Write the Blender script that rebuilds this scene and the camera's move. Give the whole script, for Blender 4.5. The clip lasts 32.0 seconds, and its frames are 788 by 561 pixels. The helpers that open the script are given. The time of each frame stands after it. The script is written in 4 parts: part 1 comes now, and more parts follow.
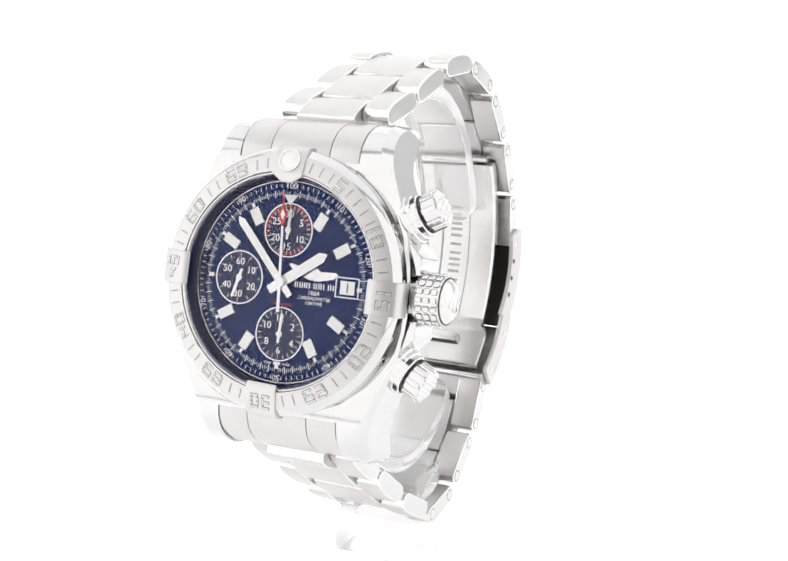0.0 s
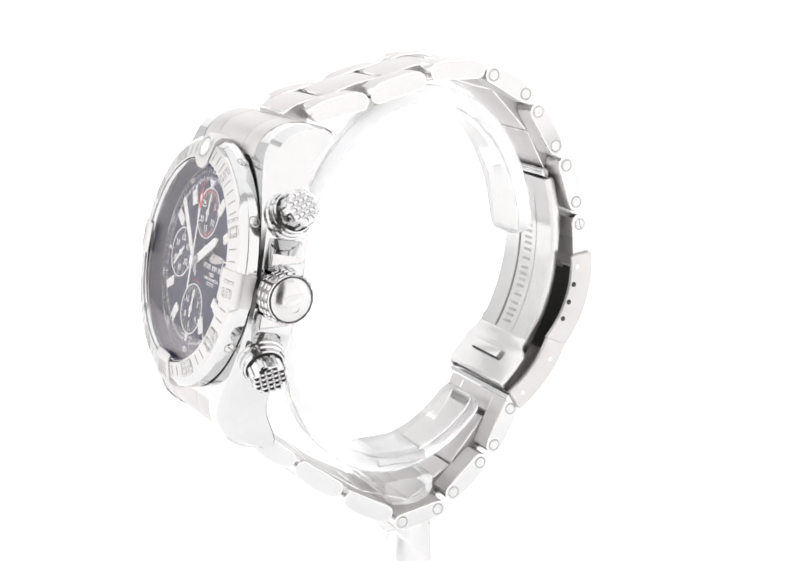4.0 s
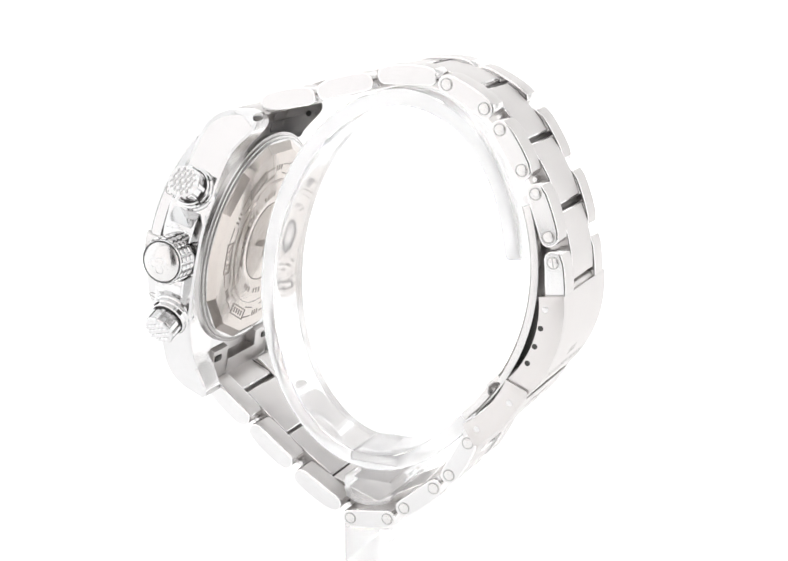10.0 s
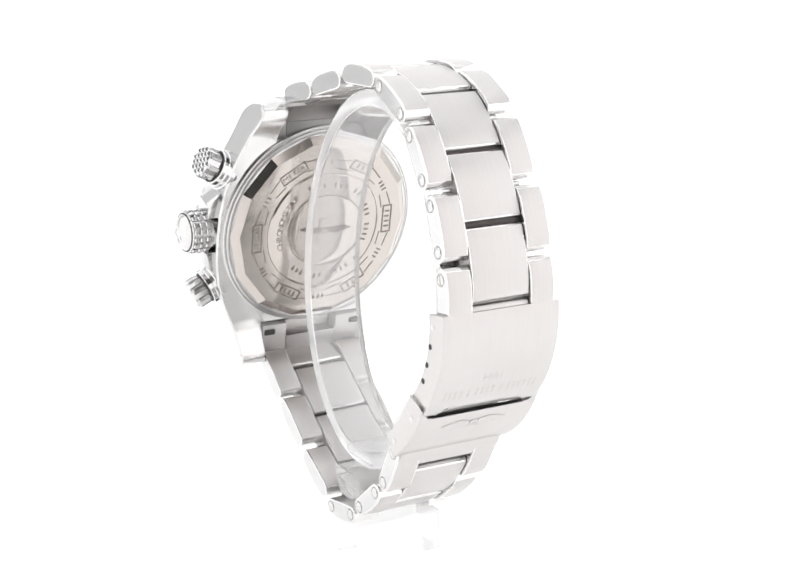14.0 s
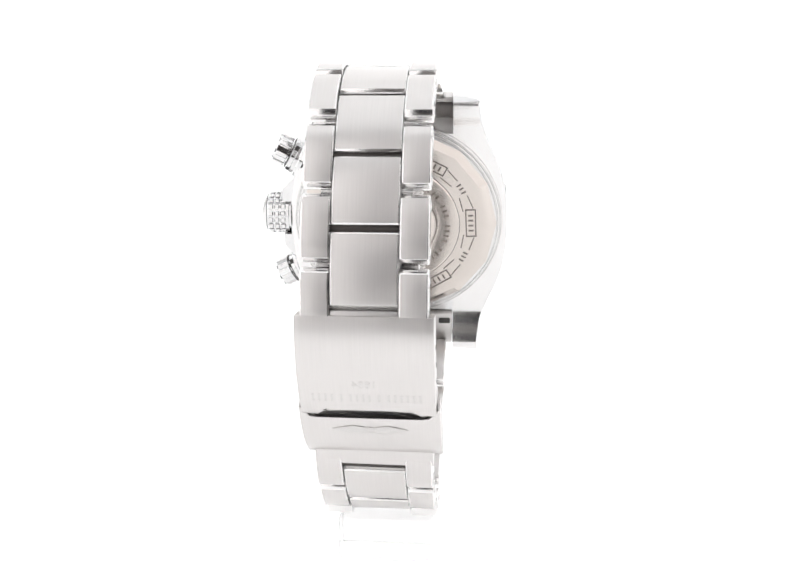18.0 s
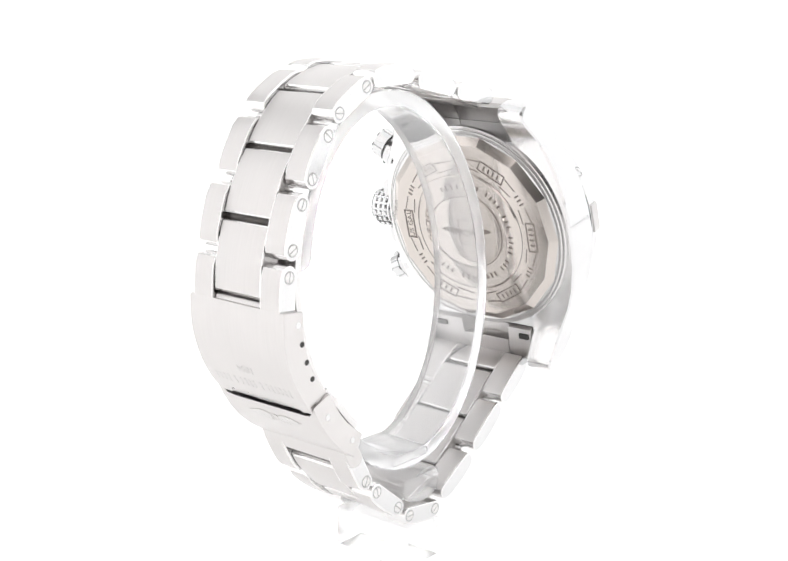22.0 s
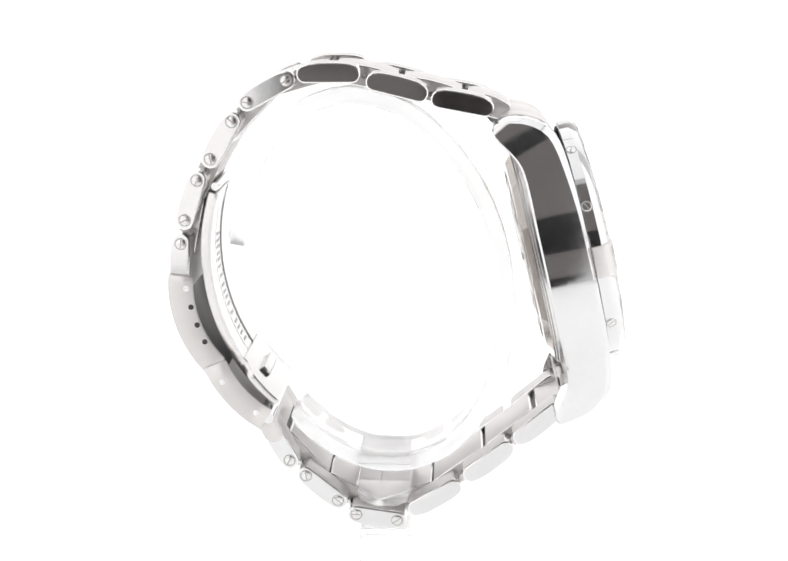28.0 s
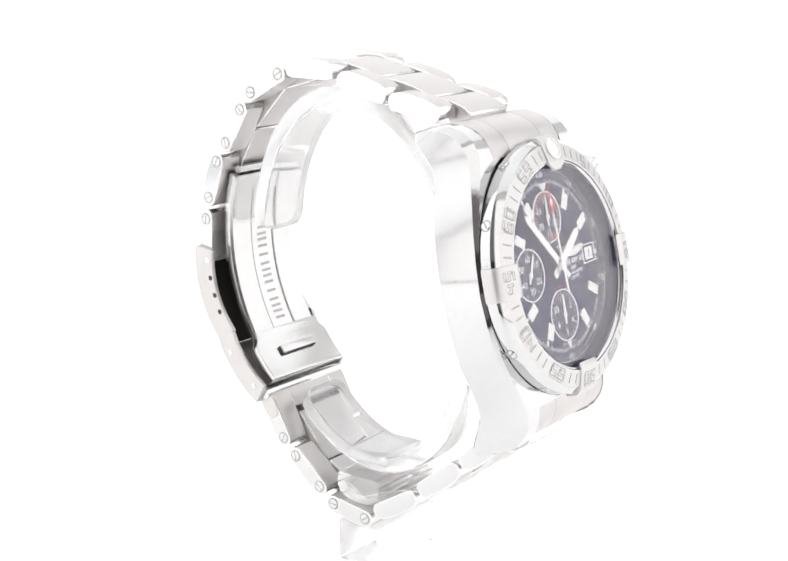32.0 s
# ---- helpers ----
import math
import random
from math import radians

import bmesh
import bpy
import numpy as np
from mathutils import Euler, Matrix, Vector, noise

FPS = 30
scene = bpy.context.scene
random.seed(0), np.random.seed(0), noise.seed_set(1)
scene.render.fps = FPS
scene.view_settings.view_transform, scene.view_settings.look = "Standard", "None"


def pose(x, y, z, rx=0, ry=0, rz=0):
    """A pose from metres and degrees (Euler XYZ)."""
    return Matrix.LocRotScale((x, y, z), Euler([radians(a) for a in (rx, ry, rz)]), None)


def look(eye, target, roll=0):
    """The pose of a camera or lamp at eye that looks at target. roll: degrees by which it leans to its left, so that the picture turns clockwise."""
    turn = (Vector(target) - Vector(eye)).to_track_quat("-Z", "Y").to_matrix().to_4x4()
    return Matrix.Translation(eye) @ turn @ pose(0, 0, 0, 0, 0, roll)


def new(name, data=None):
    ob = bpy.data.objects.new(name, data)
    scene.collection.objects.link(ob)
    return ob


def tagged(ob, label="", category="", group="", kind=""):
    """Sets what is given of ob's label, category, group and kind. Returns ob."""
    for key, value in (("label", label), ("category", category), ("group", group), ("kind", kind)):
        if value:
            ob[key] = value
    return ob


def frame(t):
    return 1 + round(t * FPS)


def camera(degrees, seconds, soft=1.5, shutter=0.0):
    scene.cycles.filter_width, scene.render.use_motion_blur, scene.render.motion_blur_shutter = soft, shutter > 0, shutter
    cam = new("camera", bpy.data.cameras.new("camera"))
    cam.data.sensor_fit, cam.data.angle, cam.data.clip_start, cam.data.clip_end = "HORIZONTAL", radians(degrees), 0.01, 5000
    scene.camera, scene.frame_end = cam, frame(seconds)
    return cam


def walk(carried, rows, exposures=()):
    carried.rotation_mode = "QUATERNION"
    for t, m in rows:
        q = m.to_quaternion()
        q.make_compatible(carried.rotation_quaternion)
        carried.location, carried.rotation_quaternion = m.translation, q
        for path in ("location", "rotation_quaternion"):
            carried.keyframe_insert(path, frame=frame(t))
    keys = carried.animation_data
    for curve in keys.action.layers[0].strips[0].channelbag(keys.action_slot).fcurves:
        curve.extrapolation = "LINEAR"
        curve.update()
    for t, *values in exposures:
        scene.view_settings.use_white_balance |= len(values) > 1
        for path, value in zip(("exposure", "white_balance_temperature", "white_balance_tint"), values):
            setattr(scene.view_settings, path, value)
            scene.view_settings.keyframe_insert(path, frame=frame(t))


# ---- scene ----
# The watch stands on a turning table before a fixed camera. Parts are drawn in millimetres and scaled to metres.
MM = 0.001
LIFT = 92.0            # height of the turning frame's zero above the floor, in millimetres
START, RATE = -28.34, -8.765   # turn of the table in degrees, and degrees a second

# ---- camera ----
cam = camera(30.525, 32.0, soft=1.6)
EYE = Vector((0.0, -0.25848, 0.11780))
AIM = Vector((0.0056 * 0.97, 0.97, -0.2411)).normalized()
VIEW = look(EYE, EYE + AIM * 0.3, roll=-0.26)
walk(cam, [(0.0, VIEW), (32.0, VIEW)])

# ---- light ----
scene.view_settings.exposure = -0.84
world = bpy.data.worlds.new("dim_room")
scene.world = world
world.use_nodes = True
world.node_tree.nodes["Background"].inputs["Color"].default_value = (0.37, 0.345, 0.335, 1)
world.node_tree.nodes["Background"].inputs["Strength"].default_value = 1.0


def softbox(name, eye, target, sx, sy, watts, colour):
    lamp = bpy.data.lights.new(name, "AREA")
    lamp.shape, lamp.size, lamp.size_y, lamp.energy, lamp.color = "RECTANGLE", sx, sy, watts, colour
    ob = new(name, lamp)
    ob.matrix_world = look(eye, target)
    return tagged(ob, "large white diffusing light panel out of view", "studio light")


def panel_watts(sx, sy, level):
    return level * math.pi * sx * sy


TOP_SIZE, SIDE_SIZE = (0.90, 0.64), (0.46, 0.64)
softbox("softbox_top", (0, 0.115, 0.665), (0, 0.115, 0), *TOP_SIZE, panel_watts(*TOP_SIZE, 0.85), (0.965, 0.985, 1))
softbox("softbox_side", (-0.465, 0.015, 0.325), (0, 0.015, 0.325), *SIDE_SIZE, panel_watts(*SIDE_SIZE, 1.15), (0.975, 0.985, 1))
softbox("softbox_side", (0.465, 0.015, 0.325), (0, 0.015, 0.325), *SIDE_SIZE, panel_watts(*SIDE_SIZE, 1.15), (0.975, 0.985, 1))
OPENING = (-0.057, 0.060, 0.56)      # the lens opening in the tent's front: left, right and top
# warm fill panels added out of view to lift the dial and front steel
for x0, x1 in ((-0.455, OPENING[0] - 0.006), (OPENING[1] + 0.006, 0.455)):
    at, size = (x0 + x1) / 2, (x1 - x0, 0.49)
    softbox("fill_front", (at, -0.215, 0.252), (at, 0.1, 0.252), *size, panel_watts(*size, 1.2), (1, 0.955, 0.945))


# ---- materials ----
def material(name, colour, rough, metal=0.0, grain=None, spread=0.04, bump=0.0, rough_spread=0.06, stretch=0.0, sunburst=0.0, **more):
    """Principled surface with a fine grain (scale along x, y, z) and a broad mottling."""
    mat = bpy.data.materials.new(name)
    mat.use_nodes = True
    nt = mat.node_tree
    b = nt.nodes["Principled BSDF"]
    b.inputs["Metallic"].default_value = metal
    for key, value in more.items():
        b.inputs[key.replace("_", " ")].default_value = value
    co = nt.nodes.new("ShaderNodeTexCoord")
    mp = nt.nodes.new("ShaderNodeMapping")
    mp.inputs["Scale"].default_value = grain or (2500, 2500, 2500)
    fine = nt.nodes.new("ShaderNodeTexNoise")
    fine.inputs["Scale"].default_value, fine.inputs["Detail"].default_value = 1.0, 3.0
    broad = nt.nodes.new("ShaderNodeTexNoise")
    broad.inputs["Scale"].default_value, broad.inputs["Detail"].default_value = 90.0, 2.0
    nt.links.new(co.outputs["Object"], mp.inputs["Vector"])
    nt.links.new(mp.outputs["Vector"], fine.inputs["Vector"])
    nt.links.new(co.outputs["Object"], broad.inputs["Vector"])
    mix = nt.nodes.new("ShaderNodeMath")
    mix.operation = "ADD"
    nt.links.new(fine.outputs["Fac"], mix.inputs[0])
    nt.links.new(broad.outputs["Fac"], mix.inputs[1])
    tone = nt.nodes.new("ShaderNodeMapRange")
    tone.inputs["From Min"].default_value, tone.inputs["From Max"].default_value = 0.6, 1.4
    tone.inputs["To Min"].default_value, tone.inputs["To Max"].default_value = 1 - spread, 1 + spread
    nt.links.new(mix.outputs[0], tone.inputs["Value"])
    col = nt.nodes.new("ShaderNodeVectorMath")
    col.operation = "SCALE"
    col.inputs[0].default_value = colour
    nt.links.new(tone.outputs["Result"], col.inputs["Scale"])
    nt.links.new(col.outputs["Vector"], b.inputs["Base Color"])
    rg = nt.nodes.new("ShaderNodeMapRange")
    rg.inputs["From Min"].default_value, rg.inputs["From Max"].default_value = 0.6, 1.4
    rg.inputs["To Min"].default_value, rg.inputs["To Max"].default_value = max(0.0, rough - rough_spread), rough + rough_spread
    nt.links.new(mix.outputs[0], rg.inputs["Value"])
    nt.links.new(rg.outputs["Result"], b.inputs["Roughness"])
    if stretch:
        tn = nt.nodes.new("ShaderNodeVectorTransform")
        tn.vector_type, tn.convert_from, tn.convert_to = "VECTOR", "OBJECT", "WORLD"
        tn.inputs[0].default_value = (1, 0, 0)
        nt.links.new(tn.outputs[0], b.inputs["Tangent"])
        b.inputs["Anisotropic"].default_value = stretch
    if sunburst:
        ray = nt.nodes.new("ShaderNodeTangent")
        ray.direction_type, ray.axis = "RADIAL", "Z"
        nt.links.new(ray.outputs[0], b.inputs["Tangent"])
        b.inputs["Anisotropic"].default_value = sunburst
    if bump:
        bp = nt.nodes.new("ShaderNodeBump")
        bp.inputs["Strength"].default_value, bp.inputs["Distance"].default_value = bump, 0.00004
        nt.links.new(fine.outputs["Fac"], bp.inputs["Height"])
        nt.links.new(bp.outputs["Normal"], b.inputs["Normal"])
    return mat


POLISHED = material("polished_steel", (0.655, 0.652, 0.652), 0.09, 1.0, (900, 900, 900), 0.02, 0.0, 0.03)
BRUSHED = material("brushed_steel", (0.64, 0.620, 0.610), 0.35, 1.0, (7000, 110, 110), 0.05, 0.16, 0.07, 0.82)
SATIN = material("satin_steel", (0.665, 0.657, 0.65), 0.22, 1.0, (9000, 9000, 300), 0.03, 0.12, 0.04)
SOFTETCH = material("shallow_steel_engraving", (0.60, 0.585, 0.575), 0.30, 1.0, (6000, 6000, 6000), 0.06, 0.2, 0.08)
BEZELSTEEL = material("fine_brushed_bezel_steel", (0.655, 0.64, 0.632), 0.46, 1.0, (5000, 5000, 700), 0.04, 0.18, 0.06)
# dark steel that paints the shaded edges of the bezel's engraving
CUT_SHADE = material("bezel_engraving_shade", (0.25, 0.245, 0.24), 0.45, 1.0, (6000, 6000, 6000), 0.1, 0.3, 0.08)
ENGRAVED = material("engraved_steel", (0.42, 0.41, 0.40), 0.42, 1.0, (6000, 6000, 6000), 0.08, 0.3, 0.08)
BACKSTEEL = material("case_back_steel", (0.565, 0.523, 0.49), 0.15, 1.0, (3000, 3000, 3000), 0.03, 0.05, 0.04)
BACKETCH = material("case_back_engraving", (0.22, 0.19, 0.172), 0.30, 1.0, (6000, 6000, 6000), 0.08, 0.2, 0.08)
# dark steel; in the clasp and link slits it stands for shade
DARK_STEEL_AND_SHADE = material("dark_steel_and_shade", (0.085, 0.078, 0.074), 0.4, 0.8, (4000, 4000, 4000), 0.08, 0.1)
# near black that paints the shade inside bores, gaps and grooves
HOLE_SHADE = material("hole_and_gap_shade", (0.05, 0.048, 0.046), 0.6, 0.3)
DIAL = material("blue_dial_lacquer", (0.015, 0.027, 0.086), 0.36, 0.65, (5000, 5000, 5000), 0.10, 0.03, 0.05, 0.0, 0.85, Specular_IOR_Level=0.12)
SUBDIAL = material("dark_blue_subdial", (0.010, 0.019, 0.064), 0.45, 0.15, (7000, 7000, 7000), 0.08, 0.06)
# highlight put into the colour: paler polished steel for link rims and case underside
BRIGHTSTEEL = material("polished_steel_highlight", (0.76, 0.75, 0.745), 0.17, 1.0, (6000, 900, 900), 0.03, 0.05, 0.05)
LUME = material("ivory_lume", (0.90, 0.90, 0.875), 0.55, 0.0, (9000, 9000, 9000), 0.03, 0.1)
WHITE = material("white_print", (0.95, 0.95, 0.95), 0.5, 0.0, (9000, 9000, 9000), 0.02)
DARKRED = material("dark_red_print", (0.26, 0.03, 0.045), 0.5, 0.0, (9000, 9000, 9000), 0.05)
RED = material("red_lacquer", (0.72, 0.04, 0.035), 0.4, 0.0, (9000, 9000, 9000), 0.05)
DULLRED = material("dull_red_print", (0.45, 0.025, 0.035), 0.5, 0.0, (9000, 9000, 9000), 0.05)
BLACK = material("black_print", (0.02, 0.02, 0.022), 0.5, 0.0)

# the acrylics' white diffuse share stands for the veil of reflections on them
ACRYLIC = material("clear_acrylic", (0.99, 0.99, 0.99), 0.05, 0.0, (400, 400, 400), 0.003, 0.0, 0.03, Transmission_Weight=0.82, IOR=1.28)
FROSTED = material("polished_acrylic_edge", (0.97, 0.97, 0.97), 0.18, 0.0, (900, 900, 900), 0.01, 0.0, 0.06, Transmission_Weight=0.66, IOR=1.10)
FOOTING = material("moulded_clear_acrylic", (0.985, 0.985, 0.985), 0.12, 0.0, (900, 900, 900), 0.006, 0.1, 0.06, Transmission_Weight=0.78, IOR=1.16)


def thin_glass(name, gloss_least, rough):
    """A coated pane: clear, with the faint warm mirror gloss of its coating."""
    mat = bpy.data.materials.new(name)
    mat.use_nodes = True
    nt = mat.node_tree
    nt.nodes.remove(nt.nodes["Principled BSDF"])
    out = nt.nodes["Material Output"]
    clear = nt.nodes.new("ShaderNodeBsdfTransparent")
    clear.inputs["Color"].default_value = (0.985, 0.985, 0.99, 1)
    gloss = nt.nodes.new("ShaderNodeBsdfGlossy")
    gloss.inputs["Roughness"].default_value = rough
    gloss.inputs["Color"].default_value = (1.0, 0.93, 0.92, 1)
    edge = nt.nodes.new("ShaderNodeLayerWeight")
    edge.inputs["Blend"].default_value = 0.5
    power = nt.nodes.new("ShaderNodeMath")
    power.operation = "POWER"
    power.inputs[1].default_value = 2.0
    nt.links.new(edge.outputs["Facing"], power.inputs[0])
    fac = nt.nodes.new("ShaderNodeMath")
    fac.operation = "MULTIPLY_ADD"
    fac.inputs[1].default_value, fac.inputs[2].default_value = 0.36, gloss_least
    fac.use_clamp = True
    nt.links.new(power.outputs[0], fac.inputs[0])
    mix = nt.nodes.new("ShaderNodeMixShader")
    nt.links.new(fac.outputs[0], mix.inputs["Fac"])
    nt.links.new(clear.outputs[0], mix.inputs[1])
    nt.links.new(gloss.outputs[0], mix.inputs[2])
    nt.links.new(mix.outputs[0], out.inputs["Surface"])
    return mat


SAPPHIRE = thin_glass("coated_sapphire", 0.005, 0.02)
# the table is taken as backlit; that glow is put into the sheet's material
PAPER = material("glowing_white_sheet", (0.88, 0.88, 0.88), 0.45, 0.0, (900, 900, 900), 0.006, 0.05, 0.06, Emission_Color=(1, 1, 1, 1), Emission_Strength=0.68)
FRONT = material("front_cloth", (0.60, 0.60, 0.60), 0.85, 0.0, (1500, 1500, 300), 0.04, 0.2)
CLOTH = material("white_tent_cloth", (0.72, 0.72, 0.72), 0.8, 0.0, (1500, 1500, 300), 0.02, 0.2)


# ---- mesh helpers ----
FRAMES = {}


def move(x=0, y=0, z=0, rx=0, ry=0, rz=0):
    """A pose in millimetres."""
    return pose(x * MM, y * MM, z * MM, rx, ry, rz)


def finish(bm, mats, crease=32):
    for v in bm.verts:
        v.co *= MM
    bmesh.ops.recalc_face_normals(bm, faces=bm.faces)
    me = bpy.data.meshes.new("mesh")
    for f in bm.faces:
        f.smooth = True
    for e in bm.edges:
        capped = any(len(f.verts) > 8 for f in e.link_faces)      # flat end caps stay crisp
        e.smooth = len(e.link_faces) == 2 and not capped and e.calc_face_angle(0) < radians(crease)
    bm.to_mesh(me)
    bm.free()
    for m in (mats if isinstance(mats, (list, tuple)) else [mats]):
        me.materials.append(m)
    return me


def piece(name, me, parent, m=None, label=""):
    """One mesh object under a thing or a part; m is its pose in the thing's frame."""
    ob = new(name, me)
    ob.parent = parent
    m = m.copy() if m is not None else Matrix()
    FRAMES[ob] = m
    ob.matrix_basis = FRAMES.get(parent, Matrix()).inverted() @ m
    if label:
        tagged(ob, label)
    return ob


def part(name, bm, mats, parent, label="", m=None, crease=32):
    return piece(name, finish(bm, mats, crease), parent, m, label)


def face(bm, verts, slot=0):
    f = bm.faces.new(verts)
    f.material_index = slot
    return f


def soften(bm, width, segments=2, angle=40):
    edges = [e for e in bm.edges if len(e.link_faces) == 2 and e.calc_face_angle(0) > radians(angle)]
    bmesh.ops.bevel(bm, geom=edges, offset=width, segments=segments, affect="EDGES", profile=0.6)
    return bm


def box(x0, x1, y0, y1, z0, z1, bevel=0.0, segments=2):
    bm = bmesh.new()
    v = [bm.verts.new((x, y, z)) for x in (x0, x1) for y in (y0, y1) for z in (z0, z1)]
    for q in ((0, 1, 3, 2), (4, 6, 7, 5), (0, 4, 5, 1), (2, 3, 7, 6), (0, 2, 6, 4), (1, 5, 7, 3)):
        bm.faces.new([v[i] for i in q])
    bmesh.ops.recalc_face_normals(bm, faces=bm.faces)
    return soften(bm, bevel, segments) if bevel else bm


def prism(outline, x0, x1, bevel=0.0, segments=2, side_slot=0, lip_slot=None):
    """A (y, z) outline drawn out along x; its two ends take the material side_slot, its rims and the faces across y lip_slot."""
    bm = bmesh.new()
    a = [bm.verts.new((x0, y, z)) for y, z in outline]
    b = [bm.verts.new((x1, y, z)) for y, z in outline]
    n = len(outline)
    for i in range(n):
        bm.faces.new((a[i], a[(i + 1) % n], b[(i + 1) % n], b[i]))
    face(bm, a[::-1], side_slot)
    face(bm, b, side_slot)
    bmesh.ops.recalc_face_normals(bm, faces=bm.faces)
    if bevel:
        rims = [e for e in bm.edges if abs(e.verts[0].co.x - e.verts[1].co.x) < 1e-6]
        bmesh.ops.bevel(bm, geom=rims, offset=bevel, segments=segments, affect="EDGES", profile=0.6, material=-1 if lip_slot is None else lip_slot)
    if lip_slot is not None:
        for f in bm.faces:
            if abs(f.normal.y) > 0.55:
                f.material_index = lip_slot
    return bm


def flat(outline, z0, z1, bevel=0.0):
    """An (x, y) outline drawn out along z."""
    bm = bmesh.new()
    a = [bm.verts.new((x, y, z0)) for x, y in outline]
    b = [bm.verts.new((x, y, z1)) for x, y in outline]
    n = len(outline)
    for i in range(n):
        bm.faces.new((a[i], a[(i + 1) % n], b[(i + 1) % n], b[i]))
    bm.faces.new(a[::-1])
    bm.faces.new(b)
    bmesh.ops.recalc_face_normals(bm, faces=bm.faces)
    return soften(bm, bevel, 1) if bevel else bm


def lathe(profile, steps=96, closed=True, axis="z", slots=None):
    """Turns an (r, h) profile about z or x."""
    bm = bmesh.new()
    rings = []
    for r, h in profile:
        if r < 1e-6:
            p = (0, 0, h) if axis == "z" else (h, 0, 0)
            rings.append([bm.verts.new(p)])
            continue
        ring = []
        for i in range(steps):
            a = 2 * math.pi * i / steps
            p = (r * math.cos(a), r * math.sin(a), h) if axis == "z" else (h, r * math.cos(a), r * math.sin(a))
            ring.append(bm.verts.new(p))
        rings.append(ring)
    pairs = list(zip(rings, rings[1:])) + ([(rings[-1], rings[0])] if closed else [])
    for k, (a, b) in enumerate(pairs):
        slot = slots[k] if slots else 0
        for i in range(steps):
            j = (i + 1) % steps
            if len(a) == 1 and len(b) == 1:
                continue
            if len(a) == 1:
                face(bm, (a[0], b[j], b[i]), slot)
            elif len(b) == 1:
                face(bm, (a[i], a[j], b[0]), slot)
            else:
                face(bm, (a[i], a[j], b[j], b[i]), slot)
    return bm


def merge(bms):
    out = bmesh.new()
    for bm in bms:
        me = bpy.data.meshes.new("scrap")
        bm.to_mesh(me)
        bm.free()
        out.from_mesh(me)
        bpy.data.meshes.remove(me)
    return out


def placed(bm, m):
    for v in bm.verts:
        v.co = m @ v.co
    return bm


def spin(deg):
    return Matrix.Rotation(radians(deg), 4, "Z")


def rod(p, q, r, steps=12):
    p, q = Vector(p), Vector(q)
    bm = lathe([(0, 0), (r, 0), (r, (q - p).length), (0, (q - p).length)], steps, False)
    return placed(bm, Matrix.Translation(p) @ (q - p).to_track_quat("Z", "Y").to_matrix().to_4x4())


def lettering(body, height, thick, outline=0.0):
    """Words in the built-in font as a bmesh, centred, in millimetres; outline draws the strokes' rims alone."""
    cu = bpy.data.curves.new("words", "FONT")
    cu.body, cu.size, cu.resolution_u = body, 1.0, 3
    if outline:
        cu.fill_mode = "NONE"
        cu.bevel_depth, cu.bevel_resolution = outline / height * 0.7, 0
    else:
        cu.extrude = thick / height * 0.35
    ob = bpy.data.objects.new("words", cu)
    me = bpy.data.meshes.new_from_object(ob)
    bm = bmesh.new()
    bm.from_mesh(me)
    bpy.data.objects.remove(ob)
    bpy.data.meshes.remove(me)
    xs, ys = [v.co.x for v in bm.verts], [v.co.y for v in bm.verts]
    k = height / (max(ys) - min(ys))
    cx, cy = (max(xs) + min(xs)) / 2, (max(ys) + min(ys)) / 2
    for v in bm.verts:
        v.co = Vector(((v.co.x - cx) * k, (v.co.y - cy) * k, v.co.z * k))
    return bm


def circle3(p, q, r):
    """Centre and radius of the circle through three points of a plane."""
    (ax, ay), (bx, by), (cx, cy) = p, q, r
    d = 2 * (ax * (by - cy) + bx * (cy - ay) + cx * (ay - by))
    ux = ((ax * ax + ay * ay) * (by - cy) + (bx * bx + by * by) * (cy - ay) + (cx * cx + cy * cy) * (ay - by)) / d
    uy = ((ax * ax + ay * ay) * (cx - bx) + (bx * bx + by * by) * (ax - cx) + (cx * cx + cy * cy) * (bx - ax)) / d
    return ux, uy, math.hypot(ax - ux, ay - uy)


def arc_of(p, q, r):
    """Centre, radius and the end angles of the arc from p over q to r."""
    cy, cz, rad = circle3(p, q, r)
    a0, a1 = math.atan2(p[1] - cz, p[0] - cy), math.atan2(r[1] - cz, r[0] - cy)
    return cy, cz, rad, a0, a1


def sweep(section, arc, steps, shift=None):
    """Sweeps a closed (x, depth) section along an arc in the yz plane; depth runs inwards."""
    cy, cz, rad, a0, a1 = arc
    bm = bmesh.new()
    rows = []
    for k in range(steps + 1):
        row = []
        for x, d in section:
            u = k / steps
            if shift:
                u += shift(x, d, u)
            a = a0 + (a1 - a0) * u
            row.append(bm.verts.new((x, cy + (rad - d) * math.cos(a), cz + (rad - d) * math.sin(a))))
        rows.append(row)
    n = len(section)
    for a, b in zip(rows, rows[1:]):
        for i in range(n):
            bm.faces.new((a[i], a[(i + 1) % n], b[(i + 1) % n], b[i]))
    bm.faces.new(rows[0][::-1])
    bm.faces.new(rows[-1])
    bmesh.ops.recalc_face_normals(bm, faces=bm.faces)
    return bm


